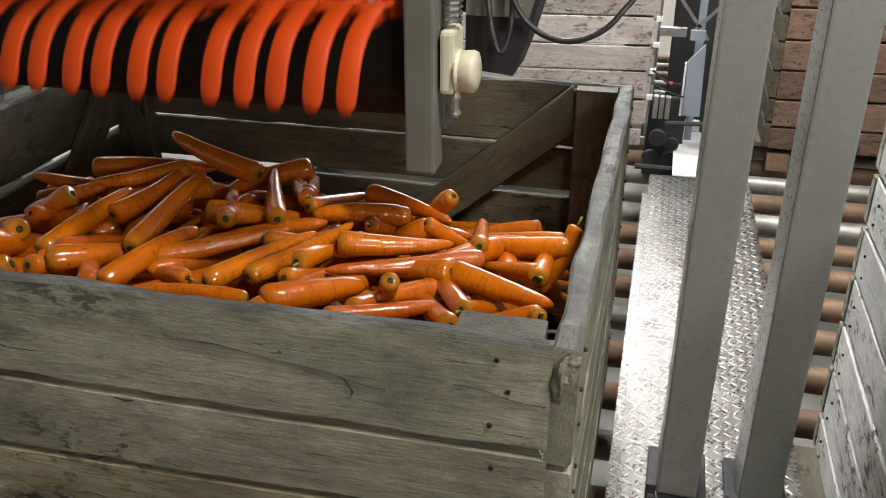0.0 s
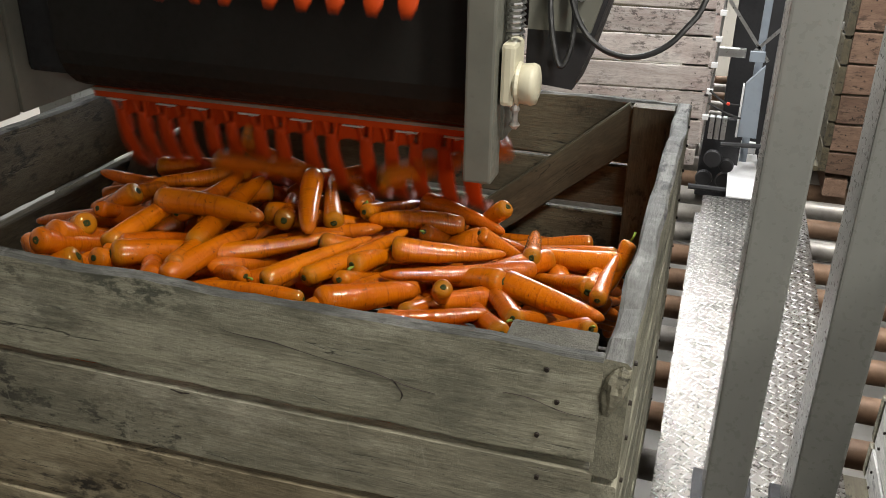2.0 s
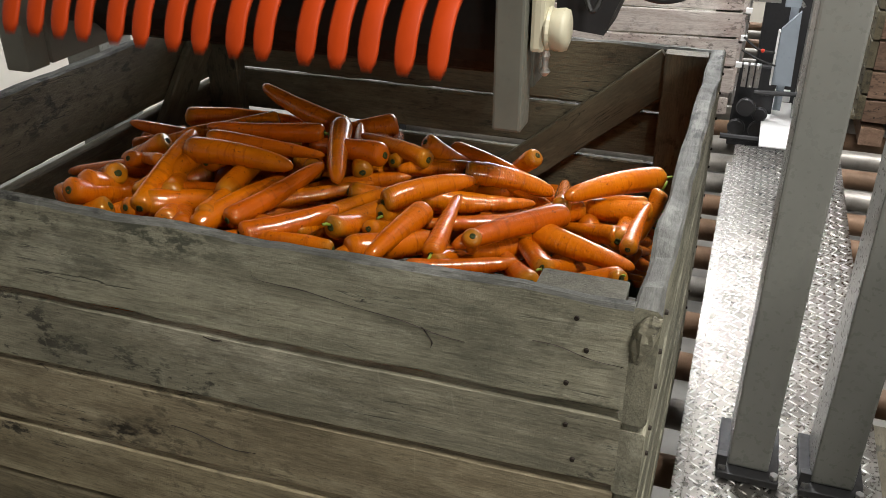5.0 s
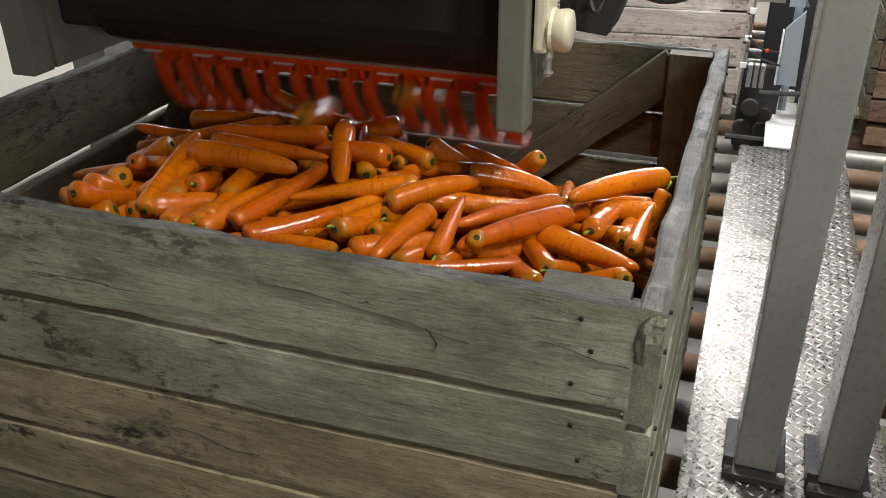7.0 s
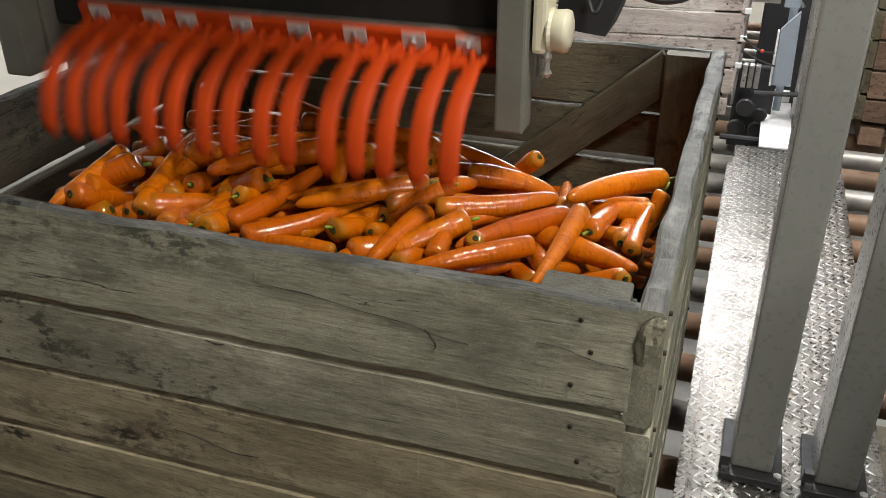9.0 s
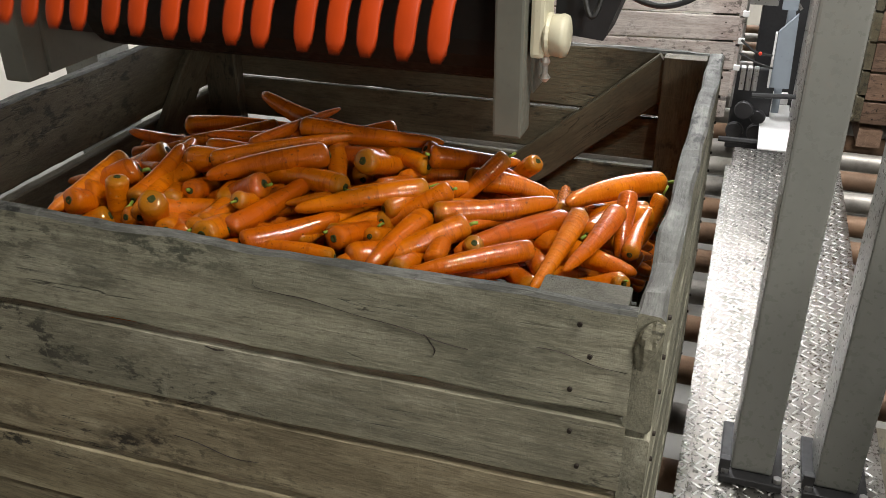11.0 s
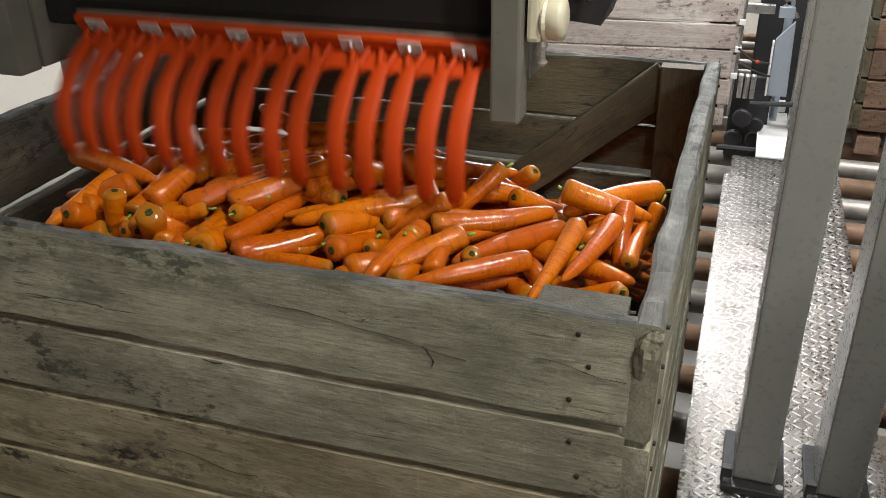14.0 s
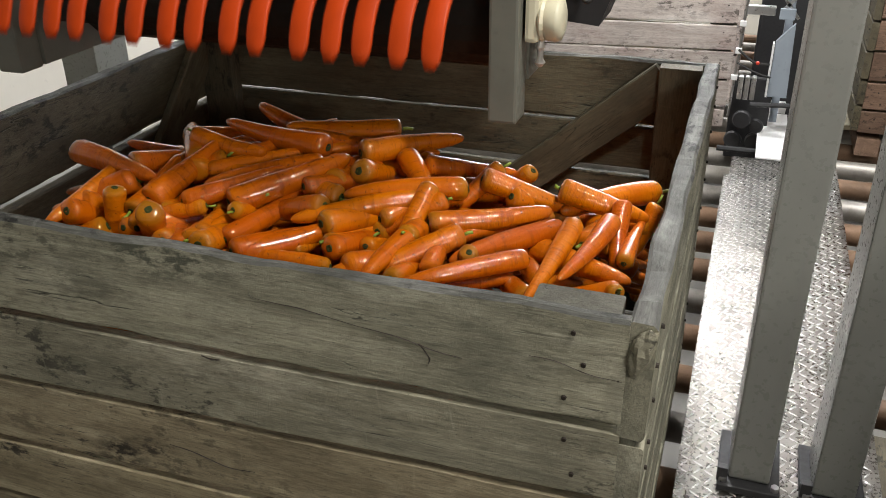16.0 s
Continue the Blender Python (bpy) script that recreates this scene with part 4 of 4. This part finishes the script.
def settle(found, x, y):
    z, p, px, py, u, rad = found
    for a, b, q, rr in zip(px, py, u, rad):
        top = z + q * math.sin(p)
        i0, i1 = max(0, int((a - rr - IX0) / CELL)), min(GX - 1, int((a + rr - IX0) / CELL) + 1)
        j0, j1 = max(0, int((b - rr - IY0) / CELL)), min(GY - 1, int((b + rr - IY0) / CELL) + 1)
        d2 = (gx[i0:i1 + 1, j0:j1 + 1] - a) ** 2 + (gy[i0:i1 + 1, j0:j1 + 1] - b) ** 2
        cap = top + np.sqrt(np.clip(rr * rr - d2, 0, None))
        cur = height[i0:i1 + 1, j0:j1 + 1]
        height[i0:i1 + 1, j0:j1 + 1] = np.where(d2 < rr * rr, np.maximum(cur, cap), cur)


def heading():
    """Most carrots lie across the bin, crown to either side."""
    a = rng.gauss(radians(14), radians(34))
    return a + (math.pi if rng.random() < 0.5 else 0)


def lay(target, kind, tries, area, spare=0.004):
    """Lays one carrot where the heap lacks most within area; its pose."""
    _, _, _, L, r = KINDS[kind]
    best = None
    for _ in range(tries):
        x, y = rng.uniform(area[0], area[1]), rng.uniform(area[2], area[3])
        yaw = heading()
        i, j = int((x - IX0) / CELL), int((y - IY0) / CELL)
        lack = target[i, j] - height[max(0, i - 4):i + 5, max(0, j - 2):j + 3].mean()
        if best is None or lack > best[0]:
            f = rest(x, y, yaw, L, r)
            if f is not None:
                best = (lack, f, x, y, yaw)
    if best is None:
        return None, 0
    lack, f, x, y, yaw = best
    if f[0] + r * 0.5 > target[int((x - IX0) / CELL), int((y - IY0) / CELL)] + spare:
        return None, 0
    settle(f, x, y)
    m = Matrix.Translation((x, y, f[0])) @ Matrix.Rotation(yaw, 4, "Z") @ Matrix.Rotation(-f[1], 4, "Y") @ Matrix.Rotation(rng.uniform(0, 6.28), 4, "X")
    return m, lack


def carrot_thing(kind, m, green=False):
    body, crown, stalk, L, r = KINDS[kind]
    c = tagged(part("carrot", body, None, m=m), "wet orange carrot with a trimmed dark crown", "carrot", "carrots in the bin")
    part("crown", crown, None, c, "dark green trimmed crown")
    if green:
        part("stalk", stalk, None, c, "fresh green stalk stubs")
    return c


ALL = (IX0, IX1, IY0, IY1)
# the body of the heap, mostly hidden under the carrots that lie on it
fill = bmesh.new()
for k in range(420):
    kind = rng.randrange(12)
    m, lack = lay(SURFACE - 0.03, kind, 10, ALL)
    if m is not None:
        me = KINDS[kind][0].copy()
        me.transform(m)
        fill.from_mesh(me)
        bpy.data.meshes.remove(me)
for k in range(90):
    # those that lie against the front planks, seen through the gaps
    kind = rng.randrange(12)
    me = KINDS[kind][0].copy()
    me.transform(pose(rng.uniform(-1.08, -0.12), 0.045 + rng.uniform(0, 0.01), rng.uniform(0.66, 1.2), 0, rng.uniform(-20, 20), rng.choice((0, 180))))
    fill.from_mesh(me)
    bpy.data.meshes.remove(me)
heap = tagged(part("carrot_heap", fill, CARROT, smooth=True), "heap of wet orange carrots filling the wooden bin", "carrots", kind="stuff")
for k in range(170):
    kind = rng.randrange(12)
    m, lack = lay(SURFACE, kind, 10, ALL)
    if m is not None:
        carrot_thing(kind, m, rng.random() < 0.25)

# carrots on the top of the heap, and those that each flight lays on it during the clip
FIRST = 0.21
ARRIVALS = []


def laid_carrot(crown, tip, r, batch=None):
    """A carrot from its crown end to its tip; with a batch it is brought by that flight."""
    a, b = Vector(crown), Vector(tip)
    d = b - a
    kind = rng.randrange(12)
    L0, r0 = KINDS[kind][3:]
    x = d.normalized()
    y = Vector((0, 0, 1)).cross(x).normalized()
    m = Matrix.Identity(4)
    for i in range(3):
        m[i][0], m[i][1], m[i][2], m[i][3] = x[i], y[i], x.cross(y)[i], (a[i] + b[i]) / 2
    m = m @ Matrix.Rotation(rng.uniform(0, 6.28), 4, "X")
    ob = carrot_thing(kind, m, rng.random() < 0.3)
    ob.scale = (min(1.25, max(0.75, (d.length + 0.012) / L0)), 1.13 * r / r0, 1.13 * r / r0)
    if batch is not None:
        ARRIVALS.append((batch, len(ARRIVALS), FIRST + batch * PERIOD + rng.uniform(0.0, 0.12), ob, m))


laid_carrot((-0.167, 0.259, 1.285), (-0.031, 0.209, 1.282), 0.0187)
laid_carrot((-0.148, 0.319, 1.282), (-0.336, 0.207, 1.296), 0.0141)
laid_carrot((-0.346, 0.284, 1.301), (-0.199, 0.347, 1.287), 0.0171)
laid_carrot((-0.385, 0.218, 1.298), (-0.354, 0.353, 1.263), 0.0143)
laid_carrot((-0.434, 0.166, 1.296), (-0.352, 0.340, 1.304), 0.0144)
laid_carrot((-0.482, 0.136, 1.296), (-0.394, 0.295, 1.304), 0.0143)
laid_carrot((-0.605, 0.172, 1.300), (-0.438, 0.293, 1.306), 0.0149)
laid_carrot((-0.618, 0.100, 1.295), (-0.566, 0.257, 1.308), 0.0156)
laid_carrot((-0.638, 0.095, 1.295), (-0.724, 0.237, 1.278), 0.0157)
laid_carrot((-0.754, 0.158, 1.299), (-0.725, 0.341, 1.322), 0.0162)
laid_carrot((-0.709, 0.274, 1.313), (-0.683, 0.425, 1.327), 0.0167)
laid_carrot((-0.632, 0.195, 1.302), (-0.641, 0.423, 1.324), 0.0171)
laid_carrot((-0.386, 0.105, 1.294), (-0.289, 0.205, 1.279), 0.0198)
laid_carrot((-0.295, 0.091, 1.293), (-0.175, 0.157, 1.290), 0.0127)
laid_carrot((-0.380, 0.175, 1.296), (-0.362, 0.286, 1.251), 0.0130)
laid_carrot((-0.133, 0.150, 1.290), (-0.211, 0.293, 1.258), 0.0132)
laid_carrot((-0.142, 0.111, 1.292), (-0.218, 0.254, 1.254), 0.0142)
laid_carrot((-0.271, 0.120, 1.293), (-0.253, 0.261, 1.248), 0.0130)
laid_carrot((-0.059, 0.292, 1.276), (-0.066, 0.458, 1.246), 0.0153)
laid_carrot((-0.032, 0.402, 1.274), (-0.156, 0.413, 1.262), 0.0167)
laid_carrot((-0.156, 0.359, 1.284), (-0.183, 0.519, 1.251), 0.0135)
laid_carrot((-0.032, 0.402, 1.274), (-0.049, 0.385, 1.237), 0.0122)
laid_carrot((-0.073, 0.306, 1.276), (-0.158, 0.381, 1.240), 0.0142)
laid_carrot((-0.553, 0.445, 1.330), (-0.723, 0.490, 1.368), 0.0180)
laid_carrot((-0.465, 0.326, 1.310), (-0.545, 0.501, 1.317), 0.0154)
laid_carrot((-0.539, 0.303, 1.312), (-0.600, 0.451, 1.289), 0.0159)
laid_carrot((-0.282, 0.404, 1.297), (-0.412, 0.354, 1.309), 0.0154)
laid_carrot((-0.431, 0.378, 1.311), (-0.385, 0.516, 1.280), 0.0133)
laid_carrot((-0.356, 0.460, 1.305), (-0.222, 0.422, 1.291), 0.0159)
laid_carrot((-0.445, 0.401, 1.313), (-0.538, 0.535, 1.289), 0.0155)
laid_carrot((-0.450, 0.415, 1.314), (-0.500, 0.567, 1.281), 0.0156)
laid_carrot((-0.828, 0.165, 1.299), (-0.816, 0.241, 1.263), 0.0204)
laid_carrot((-0.828, 0.251, 1.307), (-0.825, 0.314, 1.271), 0.0120)
laid_carrot((-0.821, 0.302, 1.314), (-0.891, 0.283, 1.272), 0.0169)
laid_carrot((-0.715, 0.172, 1.300), (-0.677, 0.266, 1.270), 0.0145)
laid_carrot((-0.741, 0.118, 1.296), (-0.723, 0.199, 1.258), 0.0151)
laid_carrot((-0.520, 0.136, 1.296), (-0.634, 0.191, 1.255), 0.0118)
laid_carrot((-0.417, 0.104, 1.294), (-0.571, 0.087, 1.295), 0.0113)
laid_carrot((-0.679, 0.441, 1.326), (-0.807, 0.356, 1.320), 0.0165)
laid_carrot((-0.247, 0.446, 1.293), (-0.282, 0.462, 1.255), 0.0138)
laid_carrot((-0.231, 0.386, 1.291), (-0.185, 0.422, 1.246), 0.0124)
laid_carrot((-0.044, 0.168, 1.286), (-0.105, 0.246, 1.237), 0.0113)
laid_carrot((-0.127, 0.160, 1.288), (-0.095, 0.255, 1.237), 0.0121)
laid_carrot((-0.239, 0.177, 1.292), (-0.253, 0.217, 1.242), 0.0123)
laid_carrot((-0.320, 0.352, 1.301), (-0.279, 0.426, 1.253), 0.0133)
laid_carrot((-0.826, 0.132, 1.305), (-0.811, 0.211, 1.272), 0.0184, 1)
laid_carrot((-0.720, 0.115, 1.304), (-0.761, 0.318, 1.339), 0.0160, 3)
laid_carrot((-0.700, 0.160, 1.310), (-0.775, 0.305, 1.298), 0.0148, 4)
laid_carrot((-0.687, 0.195, 1.315), (-0.715, 0.309, 1.284), 0.0155, 6)
laid_carrot((-0.741, 0.270, 1.330), (-0.554, 0.268, 1.327), 0.0193, 1)
laid_carrot((-0.731, 0.304, 1.338), (-0.515, 0.314, 1.333), 0.0160, 2)
laid_carrot((-0.548, 0.383, 1.342), (-0.760, 0.341, 1.343), 0.0148, 4)
laid_carrot((-0.581, 0.103, 1.303), (-0.508, 0.300, 1.332), 0.0155, 5)
laid_carrot((-0.625, 0.103, 1.302), (-0.650, 0.244, 1.276), 0.0154, 7)
laid_carrot((-0.615, 0.117, 1.304), (-0.645, 0.273, 1.294), 0.0165, 1)
laid_carrot((-0.536, 0.090, 1.301), (-0.445, 0.185, 1.311), 0.0178, 3)
laid_carrot((-0.428, 0.145, 1.305), (-0.391, 0.271, 1.275), 0.0161, 5)
laid_carrot((-0.367, 0.283, 1.321), (-0.526, 0.200, 1.314), 0.0154, 6)
laid_carrot((-0.541, 0.416, 1.343), (-0.475, 0.256, 1.323), 0.0174, 1)
laid_carrot((-0.380, 0.227, 1.315), (-0.289, 0.326, 1.318), 0.0169, 2)
laid_carrot((-0.277, 0.126, 1.302), (-0.291, 0.275, 1.314), 0.0136, 4)
laid_carrot((-0.324, 0.216, 1.311), (-0.351, 0.087, 1.300), 0.0163, 5)
laid_carrot((-0.163, 0.323, 1.305), (-0.273, 0.207, 1.307), 0.0133, 7)
laid_carrot((-0.133, 0.300, 1.302), (-0.261, 0.147, 1.303), 0.0159, 2)
laid_carrot((-0.030, 0.488, 1.294), (-0.146, 0.351, 1.305), 0.0179, 3)
laid_carrot((-0.294, 0.352, 1.320), (-0.188, 0.398, 1.286), 0.0166, 5)
laid_carrot((-0.099, 0.266, 1.299), (-0.082, 0.427, 1.266), 0.0159, 6)
laid_carrot((-0.038, 0.236, 1.296), (-0.031, 0.380, 1.295), 0.0118, 1)
laid_carrot((-0.374, 0.363, 1.328), (-0.510, 0.432, 1.324), 0.0149, 3)
laid_carrot((-0.441, 0.347, 1.332), (-0.579, 0.381, 1.317), 0.0174, 4)
laid_carrot((-0.415, 0.280, 1.323), (-0.383, 0.412, 1.293), 0.0116, 6)
laid_carrot((-0.313, 0.094, 1.300), (-0.297, 0.222, 1.259), 0.0136, 7)
laid_carrot((-0.664, 0.092, 1.301), (-0.735, 0.214, 1.267), 0.0156, 2)
laid_carrot((-0.768, 0.231, 1.322), (-0.875, 0.292, 1.282), 0.0109, 3)
laid_carrot((-0.360, 0.403, 1.329), (-0.313, 0.450, 1.285), 0.0146, 5)
laid_carrot((-0.387, 0.063, 1.298), (-0.398, 0.192, 1.256), 0.0137, 7)
laid_carrot((-0.833, 0.227, 1.333), (-0.854, 0.083, 1.305), 0.0162, 8)
laid_carrot((-0.798, 0.193, 1.325), (-0.882, 0.135, 1.282), 0.0194, 10)
laid_carrot((-0.775, 0.139, 1.314), (-0.781, 0.140, 1.269), 0.0152, 11)
laid_carrot((-0.696, 0.112, 1.310), (-0.719, 0.140, 1.262), 0.0178, 12)
laid_carrot((-0.650, 0.170, 1.321), (-0.784, 0.133, 1.298), 0.0118, 14)
laid_carrot((-0.586, 0.208, 1.329), (-0.690, 0.231, 1.283), 0.0182, 8)
laid_carrot((-0.578, 0.175, 1.321), (-0.573, 0.260, 1.280), 0.0121, 10)
laid_carrot((-0.749, 0.144, 1.315), (-0.753, 0.273, 1.347), 0.0150, 11)
laid_carrot((-0.721, 0.279, 1.348), (-0.819, 0.414, 1.346), 0.0159, 13)
laid_carrot((-0.675, 0.280, 1.349), (-0.790, 0.237, 1.308), 0.0168, 14)
laid_carrot((-0.681, 0.255, 1.342), (-0.493, 0.388, 1.356), 0.0132, 9)
laid_carrot((-0.513, 0.307, 1.350), (-0.671, 0.214, 1.331), 0.0179, 10)
laid_carrot((-0.459, 0.239, 1.333), (-0.603, 0.277, 1.316), 0.0164, 11)
laid_carrot((-0.481, 0.276, 1.341), (-0.496, 0.415, 1.314), 0.0176, 13)
laid_carrot((-0.350, 0.277, 1.336), (-0.475, 0.300, 1.305), 0.0152, 14)
laid_carrot((-0.342, 0.267, 1.334), (-0.498, 0.175, 1.320), 0.0150, 9)
laid_carrot((-0.323, 0.251, 1.328), (-0.398, 0.214, 1.285), 0.0138, 10)
laid_carrot((-0.417, 0.127, 1.311), (-0.393, 0.255, 1.280), 0.0158, 12)
laid_carrot((-0.537, 0.088, 1.307), (-0.455, 0.195, 1.299), 0.0168, 13)
laid_carrot((-0.598, 0.086, 1.307), (-0.604, 0.210, 1.274), 0.0180, 8)
laid_carrot((-0.270, 0.190, 1.316), (-0.357, 0.110, 1.291), 0.0167, 9)
laid_carrot((-0.305, 0.221, 1.322), (-0.160, 0.308, 1.322), 0.0163, 10)
laid_carrot((-0.274, 0.337, 1.334), (-0.316, 0.304, 1.294), 0.0135, 12)
laid_carrot((-0.402, 0.379, 1.349), (-0.307, 0.252, 1.328), 0.0181, 13)
laid_carrot((-0.441, 0.312, 1.346), (-0.422, 0.407, 1.306), 0.0183, 8)
laid_carrot((-0.587, 0.377, 1.362), (-0.369, 0.418, 1.347), 0.0169, 9)
laid_carrot((-0.637, 0.302, 1.354), (-0.577, 0.484, 1.359), 0.0120, 11)
laid_carrot((-0.359, 0.364, 1.345), (-0.250, 0.442, 1.319), 0.0170, 12)
laid_carrot((-0.215, 0.327, 1.328), (-0.160, 0.396, 1.282), 0.0160, 13)
laid_carrot((-0.163, 0.174, 1.311), (-0.287, 0.078, 1.305), 0.0134, 8)
laid_carrot((-0.118, 0.282, 1.317), (-0.136, 0.087, 1.305), 0.0144, 9)
laid_carrot((-0.071, 0.312, 1.315), (-0.107, 0.146, 1.308), 0.0149, 11)
laid_carrot((-0.058, 0.327, 1.314), (-0.054, 0.283, 1.278), 0.0130, 12)
laid_carrot((-0.328, 0.182, 1.318), (-0.339, 0.303, 1.277), 0.0144, 14)
laid_carrot((-0.927, 0.252, 1.345), (-0.756, 0.208, 1.338), 0.0195, 15)
laid_carrot((-0.805, 0.234, 1.345), (-0.754, 0.326, 1.331), 0.0190, 17)
laid_carrot((-0.729, 0.166, 1.326), (-0.695, 0.309, 1.368), 0.0194, 15)
laid_carrot((-0.700, 0.239, 1.346), (-0.730, 0.380, 1.337), 0.0178, 16)
laid_carrot((-0.527, 0.340, 1.367), (-0.719, 0.376, 1.377), 0.0200, 18)
laid_carrot((-0.441, 0.460, 1.363), (-0.622, 0.381, 1.375), 0.0183, 15)
laid_carrot((-0.462, 0.346, 1.363), (-0.345, 0.469, 1.356), 0.0185, 17)
laid_carrot((-0.610, 0.177, 1.328), (-0.474, 0.331, 1.362), 0.0193, 15)
laid_carrot((-0.672, 0.170, 1.328), (-0.562, 0.266, 1.353), 0.0144, 16)
laid_carrot((-0.467, 0.202, 1.333), (-0.592, 0.229, 1.295), 0.0168, 18)
laid_carrot((-0.508, 0.240, 1.343), (-0.427, 0.336, 1.328), 0.0147, 16)
laid_carrot((-0.285, 0.298, 1.344), (-0.442, 0.236, 1.340), 0.0160, 17)
laid_carrot((-0.447, 0.169, 1.324), (-0.376, 0.278, 1.308), 0.0171, 15)
laid_carrot((-0.332, 0.244, 1.338), (-0.349, 0.167, 1.292), 0.0151, 17)
laid_carrot((-0.241, 0.338, 1.342), (-0.148, 0.370, 1.305), 0.0169, 18)
laid_carrot((-0.143, 0.357, 1.334), (-0.035, 0.371, 1.302), 0.0177, 16)
laid_carrot((-0.743, 0.318, 1.369), (-0.612, 0.296, 1.364), 0.0162, 18)


tray = thing("feed_tray", "steel feed tray of carrots above the filler head", "tray")
part("tray_floor", box(-1.0, -0.2, 0.62, 2.05, 2.62, 2.63), STEEL, tray)
part("tray_wall", box(-1.01, -1.0, 0.62, 2.05, 2.62, 2.72), STEEL, tray)
part("tray_wall", box(-0.2, -0.19, 0.62, 2.05, 2.62, 2.72), STEEL, tray)
for x in (-1.005, -0.195):
    for y in (0.66, 2.0):
        part("hanger", box(x - 0.012, x + 0.012, y, y + 0.03, 2.60, 3.69), STEEL, tray)


# ---- what moves ----
def lift(t):
    """The height by which the head has been raised."""
    f = min(1, max(0, (t - 11.52) / 0.45))
    return 0.0355 * f * f * (3 - 2 * f)


def slip(t):
    """How far the belt runs ahead of or behind its mean pace."""
    times = (0.0, 1.4, 2.3, 3.0, 4.7, 7.3, 9.1, 12.3, 14.0, 14.9, 15.7)
    return float(np.interp(t, times, (-0.006, -0.006, -0.018, 0.010, 0.012, 0.0, -0.007, 0.003, -0.001, 0.003, -0.007)))


def motions():
    walk(head, [(t, pose(0, 0, lift(t))) for t in (0, 11.5, 11.6, 11.7, 11.8, 11.9, 12.0, 16.0)])
    step = 2 / 30
    for k, f in enumerate(FLIGHTS):
        rows = []
        for i in range(int(16 / step) + 1):
            t = i * step
            rows.append((t, belt_place(0.186 + slip(t) + SPEED * (t - 12.55) + k * PITCH, 0.010)))
        walk(f, rows)
    for b, i, t1, ob, m in ARRIVALS:
        place, turn = m.translation, m.to_quaternion()
        yaw = Matrix.Rotation(m.to_euler("XYZ").z, 4, "Z")
        wait = Matrix.Translation((-0.88 + (i % 4) * 0.19, 0.74 + (i // 4) * 0.055, 2.66)) @ turn.to_matrix().to_4x4()
        bx = min(max(place.x, -0.86), -0.42)
        edge = Matrix.Translation((bx, 0.60, 2.60)) @ turn.to_matrix().to_4x4()
        ride = Matrix.Translation((bx, 0.60, 1.68 + lift(t1))) @ turn.to_matrix().to_4x4()
        drop = Matrix.Translation(((bx + place.x) / 2, max(place.y, 0.48) + 0.02, max(place.z + 0.03, 1.38))) @ turn.to_matrix().to_4x4()
        rows = []
        if t1 > 2.4:
            rows += [(0, wait), (t1 - 2.3, wait), (t1 - 2.05, edge)]
        elif t1 > 1.4:
            rows += [(0, edge)]
        if t1 > 0.35:
            rows += [(max(t1 - 0.25, 0.05), ride)]
        rows += [(t1, drop), (t1 + 0.2, m), (16.0 if t1 + 0.2 < 15.95 else t1 + 0.3, m)]
        if rows[0][0] > 0:
            rows.insert(0, (0, rows[0][1]))
        walk(ob, rows)


motions()
